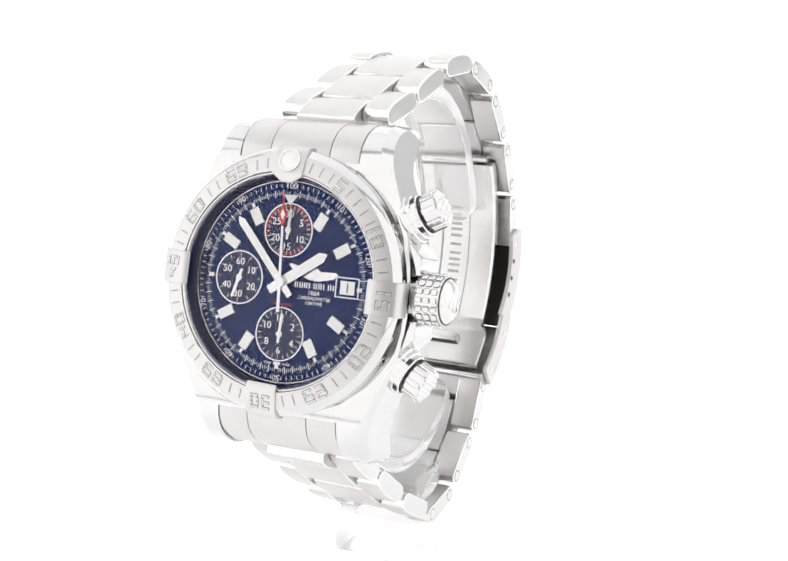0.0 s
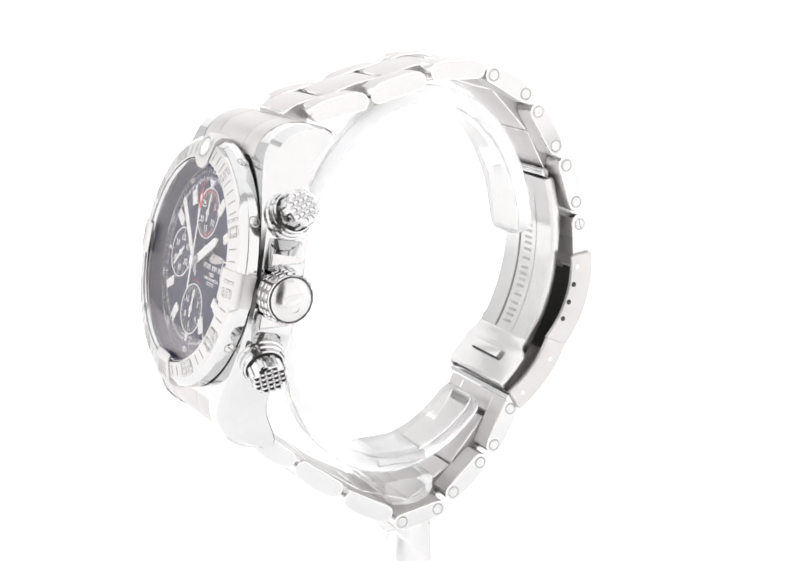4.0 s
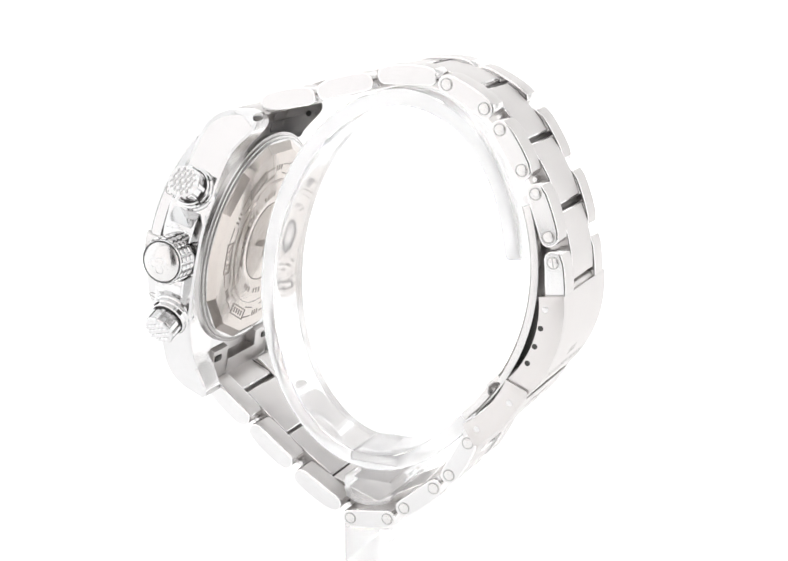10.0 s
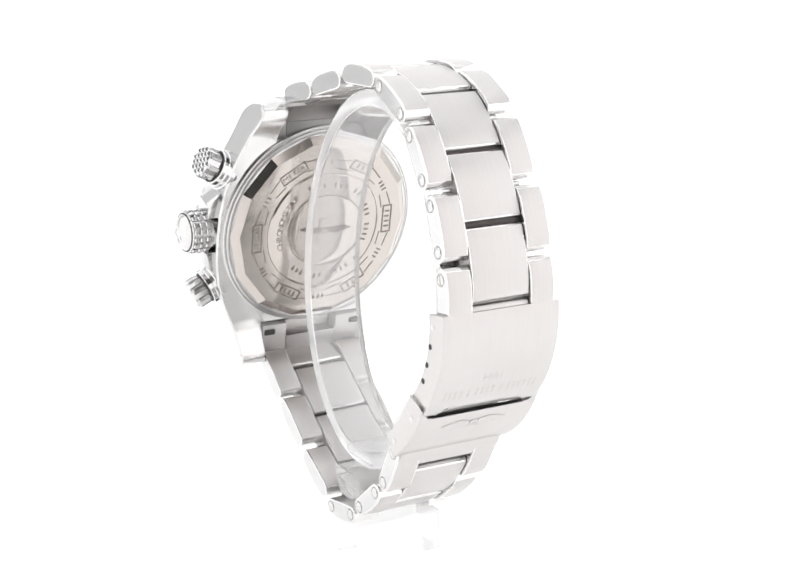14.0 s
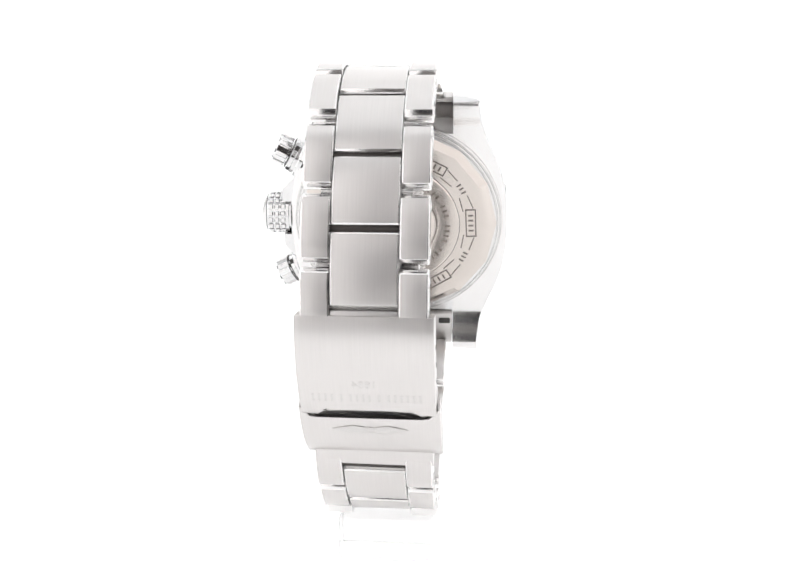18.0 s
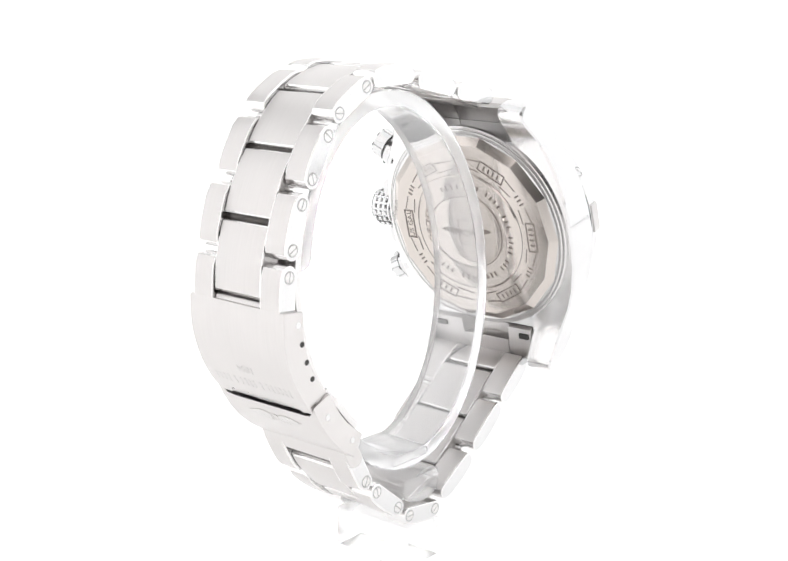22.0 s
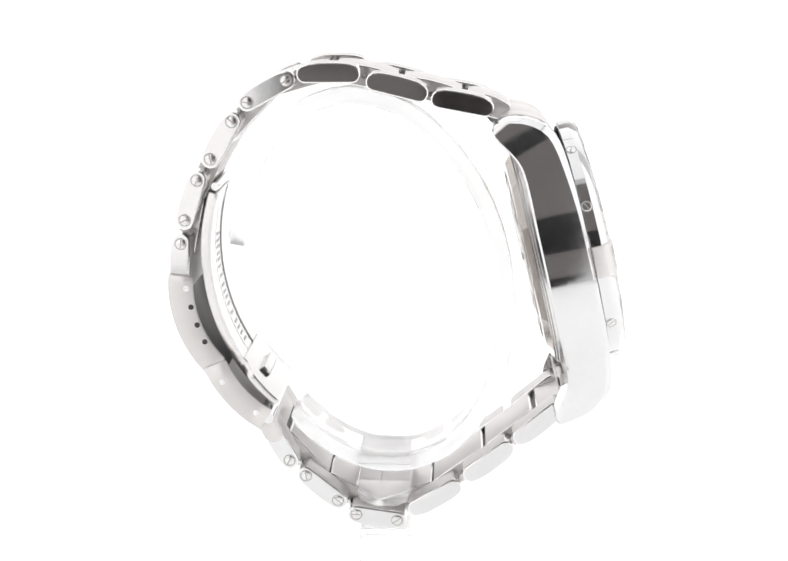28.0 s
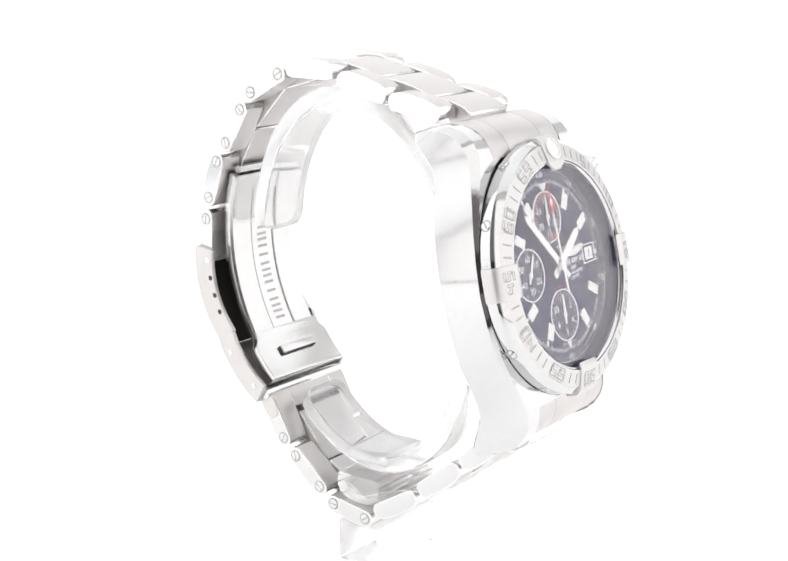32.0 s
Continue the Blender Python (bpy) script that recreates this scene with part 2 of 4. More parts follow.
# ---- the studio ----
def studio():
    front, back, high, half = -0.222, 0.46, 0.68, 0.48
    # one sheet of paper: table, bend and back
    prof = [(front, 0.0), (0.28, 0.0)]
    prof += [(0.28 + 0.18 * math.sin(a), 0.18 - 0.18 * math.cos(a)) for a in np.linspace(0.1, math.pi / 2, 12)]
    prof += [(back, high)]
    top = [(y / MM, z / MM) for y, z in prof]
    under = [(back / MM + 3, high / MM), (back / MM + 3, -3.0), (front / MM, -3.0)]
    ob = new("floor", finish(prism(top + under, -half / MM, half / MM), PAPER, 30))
    tagged(ob, "seamless white sheet under and behind the watch, glowing by its material", "backdrop", kind="structure")

    def wall(name, bm, mat, label):
        tagged(new(name, finish(bm, mat)), label, "wall", kind="structure")

    m = 1 / MM
    wall("wall_left", box(-half * m - 8, -half * m - 2, front * m, back * m, 0, high * m), CLOTH, "white cloth side of the photo tent")
    wall("wall_right", box(half * m + 2, half * m + 8, front * m, back * m, 0, high * m), CLOTH, "white cloth side of the photo tent")
    tagged(new("ceiling", finish(box(-half * m, half * m, front * m, back * m, high * m + 2, high * m + 8), CLOTH)),
           "white cloth roof of the photo tent", "ceiling", kind="structure")
    # front cloth with the opening for the lens
    left, right, open_h = (v * m for v in OPENING)
    y0, y1 = front * m - 5, front * m - 1
    wall("wall_front", merge([box(-half * m, left, y0, y1, 0, high * m), box(right, half * m, y0, y1, 0, high * m),
                              box(left, right, y0, y1, open_h, high * m)]), FRONT, "white cloth front of the tent with a lens opening")


studio()


def studio_table():
    """Unseen dark desk under the tent, added for the dark band mirrored in the polished flanks."""
    desk = tagged(new("desk"), "unseen black desk under the tent", "desk")
    part("desktop", box(-640, 640, -330, 520, -34, -5, 2), BLACK, desk, "black desktop")
    for sx in (-1, 1):
        for y in (-280, 470):
            part("desk_leg", box(sx * 590 - 25, sx * 590 + 25, y - 25, y + 25, -740, -34), BLACK, desk)
    tagged(new("ground", finish(box(-3000, 3000, -3000, 3000, -760, -741), FRONT)), "unseen grey floor of the dim studio room", "floor", kind="structure")


studio_table()


def studio_camera():
    """The camera that the polished flanks mirror, standing behind the lens opening."""
    cam_thing = tagged(new("studio_camera"), "black studio camera behind the opening of the tent", "camera")
    at = move(0, 0, 117.8)
    part("camera_body", box(-72, 72, -410, -305, -52, 60, 6, 3), BLACK, cam_thing, "black camera body", at)
    part("lens", placed(lathe([(0, 0), (42, 0), (42, 38), (40, 41), (34, 41), (32, 36), (0, 34)], 48, False), Matrix.Translation((0, -305, 0)) @ Matrix.Rotation(radians(-90), 4, "X")), BLACK, cam_thing, "black lens barrel", at)
    part("tripod_column", placed(lathe([(0, -118), (14, -118), (14, -50), (0, -50)], 24, False), Matrix.Translation((0, -355, 0))), DARK_STEEL_AND_SHADE, cam_thing, "dark tripod column", at)


studio_camera()

# ---- the watch ----
watch = tagged(new("wristwatch"), "steel chronograph wristwatch with dark blue dial and three-row link bracelet", "wristwatch")
CASE = move(0.85, -36.5, LIFT - 30.25) @ spin(1.5) @ Matrix.Rotation(radians(90 - 13.2), 4, "X") @ move(-0.1, -0.25, 0, 0, 1.0, 0.4)
FACE = CASE @ move(0, 0, -0.5)       # the dial lies deep under the bezel


def case_rows():
    """Stations from the middle to the lug tip: front edge (y, z), back edge (y, z) and half width of the flank."""
    return [((0, -1.15), (0, -9.3), 21.9), ((5, -1.15), (5, -9.3), 21.6), ((10, -1.15), (10, -9.3), 20.75), ((14.5, -1.2), (14.2, -9.2), 19.35),
            ((17.5, -1.35), (16.8, -9.2), 18.2), ((19.6, -1.5), (18.6, -9.3), 17.4), ((21, -1.65), (19.8, -9.5), 16.95), ((22.6, -1.95), (21.1, -9.95), 16.55),
            ((24.1, -2.55), (22.2, -10.55), 16.3), ((25.4, -3.5), (23.2, -11.2), 16.15), ((26.5, -4.8), (24.1, -11.8), 16.0), ((27.35, -6.3), (24.9, -12.3), 15.9),
            ((27.9, -8.0), (25.7, -12.7), 15.8), ((28.15, -9.5), (26.5, -12.85), 15.75), ((28.15, -10.7), (27.2, -12.7), 15.7), ((28.0, -11.6), (27.65, -12.25), 15.7)]


def case_body():
    inner, slot = 11.0, 21
    half = [(Vector(f), Vector(b), w) for f, b, w in case_rows()]
    rows = [(Vector((-f.x, f.y)), Vector((-b.x, b.y)), w) for f, b, w in half[:0:-1]] + half
    drop = 0.8   # the lugs sit a little low on the dial's centre
    bm = bmesh.new()
    grid = []
    for f, b, w in rows:
        lug = min(1.0, max(0.0, (abs(f.x) - 9) / 13))
        edge = f.lerp(b, min(0.34, (0.6 + 0.7 * lug) / (b - f).length))          # a polished bevel runs round the front of the flank, broad on the lugs
        soft = b.lerp(f, min(0.15, 0.35 / (b - f).length))
        lean = 0.35 + 1.2 * lug
        draft = 0.4 * min(1.0, abs(f.x) / 15)                     # the flanks lean in towards the front at the lugs
        half_ring = [(inner, f), (w - lean - draft, f), (w - draft, edge), (w + draft, soft), (w + draft - 0.35, b), (inner, b)]
        ring = [(-inner, f)] + half_ring + [(-x, p) for x, p in half_ring[:0:-1]]
        grid.append([bm.verts.new((x, p.x * 0.985 - drop, p.y)) for x, p in ring])
    for (ra, a), (rb, b) in zip(zip(rows, grid), zip(rows[1:], grid[1:])):
        middle = max(abs(ra[0].x), abs(rb[0].x)) <= slot + 1e-6
        strips = [(1, 2), (2, 3), (3, 4), (4, 5), (5, 6), (7, 8), (8, 9), (9, 10), (10, 11), (11, 0)] + ([(0, 1), (6, 7)] if middle else [(0, 7), (6, 1)])
        for i, j in strips:
            # slot 1 is the paler steel that brightens the underside
            face(bm, (a[i], a[j], b[j], b[i]), 1 if (i, j) in ((5, 6), (7, 8)) else 0)
    for g in (grid[0], grid[-1]):
        bm.faces.new(g[1:7])
        bm.faces.new(g[7:] + g[:1])
    for (f, *_), g in zip(rows, grid):
        if abs(abs(f.x) - slot) < 1e-6:
            bm.faces.new((g[0], g[1], g[6], g[7]))
    return part("case_body", bm, [POLISHED, BRIGHTSTEEL], watch, "polished steel watch case with four lugs", CASE, 26)


body = case_body()
for sy in (1, -1):
    for sx in (1, -1):
        # solid plug, coloured like the dark inside of a bore
        part("lug_bore", rod((sx * 10.9, sy * 24.3 - 0.8, -10.2), (sx * 11.3, sy * 24.3 - 0.8, -10.2), 0.55), HOLE_SHADE, body, "dark plug painted as the shaded bore of the lug", CASE)


STROKES = {"0": "abcdef", "1": "bc", "2": "abged", "3": "abgcd", "4": "fgbc", "5": "afgcd"}


def stencil(word, height, width=1.75, stroke=0.46):
    """Angular stencil figures: each stroke a steel filling in a dark rim for the cut's shade."""
    w, h, gap = width / 2, height / 2, 0.10
    bms = []
    x = -(len(word) - 1) * (width + 0.38) / 2
    for ch in word:
        spots = {"a": (-w + gap, w - gap, h - stroke, h), "g": (-w + gap, w - gap, -stroke / 2, stroke / 2), "d": (-w + gap, w - gap, -h, -h + stroke),
                 "f": (-w, -w + stroke, 0.06, h - stroke - 0.05), "e": (-w, -w + stroke, -h + stroke + 0.05, -0.06),
                 "b": (w - stroke, w, 0.06, h - stroke - 0.05), "c": (w - stroke, w, -h + stroke + 0.05, -0.06)}
        if ch == "1":
            spots["b"], spots["c"] = (-0.1, 0.42, 0.06, h), (-0.1, 0.42, -h, -0.06)
        for key in STROKES[ch]:
            x0, x1, y0, y1 = spots[key]
            bms.append(box(x + x0, x + x1, y0, y1, -0.06, 0.025))
            inner = box(x + x0 + 0.13, x + x1 - 0.06, y0 + 0.13, y1 - 0.06, -0.05, 0.04)
            for f in inner.faces:
                f.material_index = 1
            bms.append(inner)
        x += width + 0.38
    return merge(bms)


def bezel_build():
    turned = CASE @ spin(-2.3)          # the bezel is turned a little past twelve
    slope = math.degrees(math.atan(0.257))
    on_cone = lambda r: 2.75 - (r - 17.68) * 0.257
    prof = [(17.6, 1.4), (17.6, 2.65), (17.68, 2.75), (20.4, 2.05), (20.5, 2.0), (21.4, 1.05), (21.55, 0.8), (21.58, -0.95), (21.5, -1.03), (20.6, -1.03)]
    slots = [0, 0, 1, 1, 0, 0, 0, 0, 0, 0]
    bezel = part("bezel", lathe(prof, 144, True, slots=slots), [POLISHED, BEZELSTEEL], watch, "steel rotating bezel with engraved minutes", turned, 24)
    # dark rings paint the shade below the bezel and in its inner groove
    part("bezel_gap_shade", lathe([(20.3, -0.95), (21.3, -0.95), (21.3, -1.14), (20.3, -1.14)], 96), HOLE_SHADE, bezel, "dark ring painted as shade under the bezel", turned)
    part("inner_groove_shade", lathe([(17.5, 1.3), (17.66, 1.3), (17.66, 2.3), (17.5, 2.2)], 96), HOLE_SHADE, bezel, "dark ring painted as groove shade inside the bezel", turned)
    part("crystal_rim", lathe([(17.56, 1.0), (17.56, 2.3), (17.48, 2.42), (17.3, 2.4), (17.12, 2.1), (17.05, 1.9), (17.05, 1.55), (17.2, 1.0)], 128), POLISHED, bezel, "polished steel rim round the crystal", turned, 24)
    # minute strokes: the cut's shade painted dark, a paler strip as its glint
    stroke = finish(box(-0.14, 0.14, -0.85, 0.85, -0.08, 0.02), CUT_SHADE)
    glint = finish(box(-0.05, 0.05, -0.8, 0.8, -0.08, 0.035), BEZELSTEEL)
    for k in range(60):
        if k % 5 and min(k % 15, 15 - k % 15) > 1:
            at = turned @ spin(-6.0 * k) @ move(0, 19.05, on_cone(19.05), -slope)
            cut = piece("minute_stroke", stroke, bezel, at)
            piece("stroke_glint", glint, cut, at @ move(0.06, 0, 0))
    for k in range(5, 60, 5):
        if k % 15 == 0:
            continue
        part("minute_numeral", stencil("%d" % k, 2.35), [CUT_SHADE, BEZELSTEEL], bezel, "engraved bezel numeral", turned @ spin(-6.0 * k) @ move(0, 19.05, on_cone(19.05), -slope))
    # rider tabs at the quarters
    w = 2.75
    for k, word in ((0, ""), (15, "15"), (30, "30"), (45, "45")):
        at = turned @ spin(-6.0 * k)
        back = [(20.9, 2.2), (21.75, 1.35), (21.9, 0.9), (21.9, -0.85), (21.2, -0.85), (21.2, 0.8), (20.3, 1.8), (17.7, 2.3)]
        if k:
            tab = part("rider_tab", prism([(16.3, 2.66), (16.35, 2.72), (17.0, 2.98), (17.3, 3.06), (17.9, 2.95)] + back + [(17.2, 2.5), (16.5, 2.6)], -w, w, 0.2), BEZELSTEEL, bezel, "raised steel rider tab", at, 30)
            part("tab_numeral", stencil(word, 2.5, 1.65, 0.5), [CUT_SHADE, BEZELSTEEL], tab, "engraved quarter numeral", at @ move(0, 19.35, 2.59, -14))
        else:
            nose = [(-w, 17.75), (-w, 17.2), (-0.95, 15.95), (0.95, 15.95), (w, 17.2), (w, 17.75)]
            tab = part("rider_tab", merge([prism([(17.6, 3.02)] + back, -w, w, 0.2), flat(nose, 2.25, 3.06, 0.2)]), BEZELSTEEL, bezel, "raised steel rider tab with a luminous pearl", at, 30)
            seat = at @ move(0, 19.55, 2.52, -14)
            part("pearl_ring", lathe([(1.5, -0.1), (1.95, -0.1), (1.9, 0.22), (1.55, 0.22)], 40), POLISHED, tab, "polished ring round the pearl", seat)
            part("pearl", lathe([(0, 0.26), (0.9, 0.22), (1.53, 0.1), (1.53, -0.1), (0, -0.1)], 40, False), LUME, tab, "white luminous pearl", seat)
    # slotted screws in the bezel's rim
    head = finish(lathe([(0, 0.16), (0.72, 0.15), (0.82, 0.05), (0.82, -0.3), (0, -0.3)], 24, False), POLISHED)
    rim = finish(lathe([(0.82, 0.04), (1.0, 0.03), (1.0, -0.2), (0.82, -0.2)], 24), ENGRAVED)
    cut = finish(box(-0.66, 0.66, -0.12, 0.12, 0.1, 0.17), ENGRAVED)
    for deg, turn in ((30, 20), (62, -30), (120, 60), (150, 35)):
        for s in (1, -1):
            at = turned @ spin(2.3 - s * deg) @ move(0, 21.55, -0.12, -88)
            screw = piece("bezel_screw", head, bezel, at)
            piece("screw_rim", rim, screw, at)
            piece("screw_slot", cut, screw, at @ spin(turn * s))
    return bezel


bezel = bezel_build()
crystal = part("crystal", lathe([(0, 1.62), (17.05, 1.62), (17.05, 1.85), (16.8, 2.02), (0, 2.1)], 96, False), SAPPHIRE, watch, "clear domed sapphire crystal", CASE)
crystal.visible_shadow = False


def ring_ticks(count, r0, r1, width, skip=lambda k: False, z=0.03):
    bms = []
    for k in range(count):
        if not skip(k):
            bms.append(placed(box(-width / 2, width / 2, r0, r1, 0, z), spin(-360.0 * k / count)))
    return merge(bms)


def dial_build():
    dial = part("dial", lathe([(0, 0), (17.3, 0), (17.3, -0.9), (0, -0.9)], 128, False), DIAL, watch, "dark blue dial", FACE)
    # steel slope with the dial's blue reflection put into its colour
    part("rehaut", lathe([(16.34, 0.0), (16.7, 0.75), (16.85, 1.5), (17.0, 2.0), (17.2, 2.0), (17.2, 0.0)], 128), DIAL, dial, "sloping steel ring coloured as a mirror of the blue dial", FACE)
    part("rehaut_edge", lathe([(16.22, 0.0), (16.26, 0.1), (16.36, 0.12), (16.38, 0.0)], 128), SATIN, dial, "thin bright steel line round the dial", FACE)
    part("seconds_track", ring_ticks(240, 14.0, 14.55, 0.08, lambda k: k % 4 == 0), WHITE, dial, "fine white seconds track", FACE)
    part("minute_track", ring_ticks(60, 13.7, 14.85, 0.14, lambda k: k % 5 == 0), WHITE, dial, "white minute strokes", FACE)
    part("hundredth_track", ring_ticks(100, 15.28, 15.88, 0.12, lambda k: k % 10 == 0), WHITE, dial, "white outer hundredths scale", FACE)
    for k in range(10, 101, 10):
        part("scale_numeral", lettering("%d" % k, 1.0, 0.05), WHITE, dial, m=FACE @ spin(-3.6 * k) @ move(0, 15.58, 0.02))
    # applied hour blocks
    for h in range(1, 12):
        a = -30.0 * h
        if h in (3, 6, 9):
            part("hour_block", box(-0.32, 0.32, 13.2, 14.1, 0, 0.2, 0.05, 1), WHITE, dial, "small white hour mark", FACE @ spin(a))
            continue
        at = FACE @ spin(a)
        block = part("hour_block", box(-0.92, 0.92, 10.25, 13.25, 0, 0.5, 0.12, 1), POLISHED, dial, "applied hour block with ivory lume", at)
        part("lume", box(-0.79, 0.79, 10.38, 13.12, 0.42, 0.56, 0.04, 1), LUME, block, m=at)
        part("hour_dot", box(-0.24, 0.24, 13.3, 14.1, 0, 0.1), WHITE, dial, m=at)
    part("twelve_triangle", flat([(-1.25, 14.1), (1.25, 14.1), (0, 12.4)], 0, 0.35, 0.08), WHITE, dial, "white triangle at twelve", FACE)
    # three counters
    for name, cx, cy, ring_mat, words, count in (("minutes_counter", 0, 8.4, RED, [("30", 0), ("5", 60), ("10", 120), ("15", 180), ("20", 240), ("25", 300)], 30),
                                                 ("seconds_counter", -8.4, 0, WHITE, [("60", 0), ("10", 60), ("20", 120), ("30", 180), ("40", 240), ("50", 300)], 12),
                                                 ("hours_counter", 0, -8.45, WHITE, [("12", 0), ("2", 60), ("4", 120), ("6", 180), ("8", 240), ("10", 300)], 24)):
        at = FACE @ move(cx, cy, 0)
        sub = part(name, lathe([(0, 0.02), (4.2, 0.02), (4.2, 0.05), (0, 0.05)], 64, False), SUBDIAL, dial, "small recessed blue counter", at)
        part("counter_ring", lathe([(4.22, 0.0), (4.42, 0.0), (4.42, 0.12), (4.22, 0.12)], 64), WHITE, sub, "thin white ring", at)
        if ring_mat is RED:
            part("red_sector", ring_ticks(120, 3.45, 4.15, 0.075, lambda k: 28 <= k < 44 or 66 <= k < 84, 0.08), DULLRED, sub, "red ticked sector", at)
        part("counter_ticks", ring_ticks(count, 3.35, 4.0, 0.09, lambda k: False, 0.09), WHITE, sub, m=at)
        for word, deg in words:
            part("counter_numeral", lettering(word, 1.15, 0.05), WHITE, sub,
                 m=at @ move(2.65 * math.sin(radians(deg)), 2.65 * math.cos(radians(deg)), 0.06))
    # date window
    date = part("date_frame", merge([box(9.35, 13.55, 1.62, 1.80, 0, 0.12), box(9.35, 13.55, -1.50, -1.32, 0, 0.12),
                                     box(9.35, 9.53, -1.32, 1.62, 0, 0.12), box(13.37, 13.55, -1.32, 1.62, 0, 0.12)]), WHITE, dial, "white-framed date window", FACE)
    part("date_card", box(10.2, 12.75, -0.95, 1.2, 0.01, 0.06), WHITE, date, "white date card", FACE)
    part("date_numeral", lettering("1", 1.45, 0.04), BLACK, date, "black date figure", FACE @ move(11.5, 0.12, 0.07))
    # printed lines
    for i in range(9):
        x = 2.0 + i * 0.86
        for dx in (0.0, 0.40):
            if dx == 0 or i not in (3, 6):
                part("print_bar", box(x + dx, x + dx + 0.19, -0.62, 0.32, 0, 0.03), WHITE, dial, m=FACE)
    part("year", lettering("1884", 0.74, 0.03), WHITE, dial, m=FACE @ move(5.6, -1.3, 0.02))
    part("printed_line", lettering("CHRONOMETRE", 0.56, 0.03), WHITE, dial, m=FACE @ move(5.7, -2.15, 0.02))
    part("printed_line", lettering("CERTIFIE", 0.56, 0.03), WHITE, dial, m=FACE @ move(5.7, -2.95, 0.02))
    part("red_print_bar", box(-1.9, 1.9, -3.7, -3.4, 0, 0.02), DARKRED, dial, "faint red printed line", FACE)
    part("printed_line", lettering("SWISS", 0.36, 0.02), WHITE, dial, m=FACE @ move(-1.7, -13.25, 0.02))
    part("printed_line", lettering("MADE", 0.36, 0.02), WHITE, dial, m=FACE @ move(1.7, -13.25, 0.02))
    part("six_block", box(-0.62, 0.62, -13.45, -13.0, 0, 0.12), WHITE, dial, m=FACE)
    # applied winged emblem
    wing = [(5.3, 0.65), (6.2, 0.6), (7.4, 0.8), (9.0, 1.2), (9.9, 2.0), (9.3, 2.35), (8.0, 2.35), (6.6, 2.3), (5.9, 2.85), (5.3, 2.85)]
    other = [(10.6 - x, y + (x - 5.3) * 0.22) for x, y in wing][::-1]
    part("winged_emblem", merge([flat(wing, 0, 0.3, 0.08), flat(other, 0, 0.3, 0.08), placed(lathe([(0, 0.45), (0.7, 0.4), (0.8, 0), (0, 0)], 24, False), Matrix.Translation((5.3, 1.8, 0)))]),
         SATIN, dial, "applied silver winged emblem", FACE)
    return dial


dial = dial_build()


def pointer(length, tail, width, tip, z0, z1, bevel=0.06):
    w = width / 2
    return flat([(-w * 0.8, -tail), (w * 0.8, -tail), (w, 0), (w, length - tip), (0.06, length), (-0.06, length), (-w, length - tip), (-w, 0)], z0, z1, bevel)


def thing_pointers():
    hour = FACE @ spin(-56.6)
    ob = part("hour_hand", pointer(9.4, 2.7, 1.75, 1.1, 0.85, 1.02), POLISHED, watch, "broad steel hour pointer", hour)
    part("lume", pointer(9.1, -1.4, 1.45, 0.95, 1.01, 1.06, 0), LUME, ob, m=hour)
    minute = FACE @ spin(41.3)
    ob = part("minute_hand", pointer(13.3, 2.9, 1.35, 1.1, 1.15, 1.3), POLISHED, watch, "long steel minute pointer", minute)
    part("lume", pointer(13.05, -1.4, 1.1, 0.95, 1.29, 1.34, 0), LUME, ob, m=minute)
    sweep_at = FACE @ spin(2.2)
    ob = part("chronograph_hand", merge([flat([(-0.27, -4.8), (0.27, -4.8), (0.17, 9.0), (-0.17, 9.0)], 1.55, 1.64), lathe([(0, 1.75), (0.75, 1.73), (0.8, 0.8), (0, 0.8)], 32, False)]),
              WHITE, watch, "thin white chronograph seconds pointer", sweep_at)
    part("red_tip", flat([(-0.13, 9.0), (0.13, 9.0), (0.75, 10.9), (0.14, 12.0), (0.05, 14.4), (-0.05, 14.4), (-0.14, 12.0), (-0.75, 10.9)], 1.55, 1.64), RED, ob, "red arrow tip", sweep_at)
    part("tip_lume", flat([(0, 10.0), (0.42, 10.9), (0, 11.7), (-0.42, 10.9)], 1.63, 1.67), LUME, ob, m=sweep_at)
    small = lambda length: merge([flat([(-0.2, -1.5), (0.2, -1.5), (0.26, 0), (0.24, length - 0.3), (0.05, length), (-0.05, length), (-0.24, length - 0.3), (-0.26, 0)], 0.16, 0.26),
                                  lathe([(0, 0.36), (0.5, 0.34), (0.55, 0.14), (0, 0.14)], 24, False)])
    part("counter_hand", small(3.5), WHITE, watch, "small white minutes counter pointer", FACE @ move(0, 8.4, 0) @ spin(-4))
    part("counter_hand", small(3.5), WHITE, watch, "small white hours counter pointer", FACE @ move(0, -8.45, 0) @ spin(-4))
    return part("seconds_hand", small(3.5), WHITE, watch, "small white running seconds pointer", FACE @ move(-8.4, 0, 0) @ spin(-198))


seconds_hand = thing_pointers()


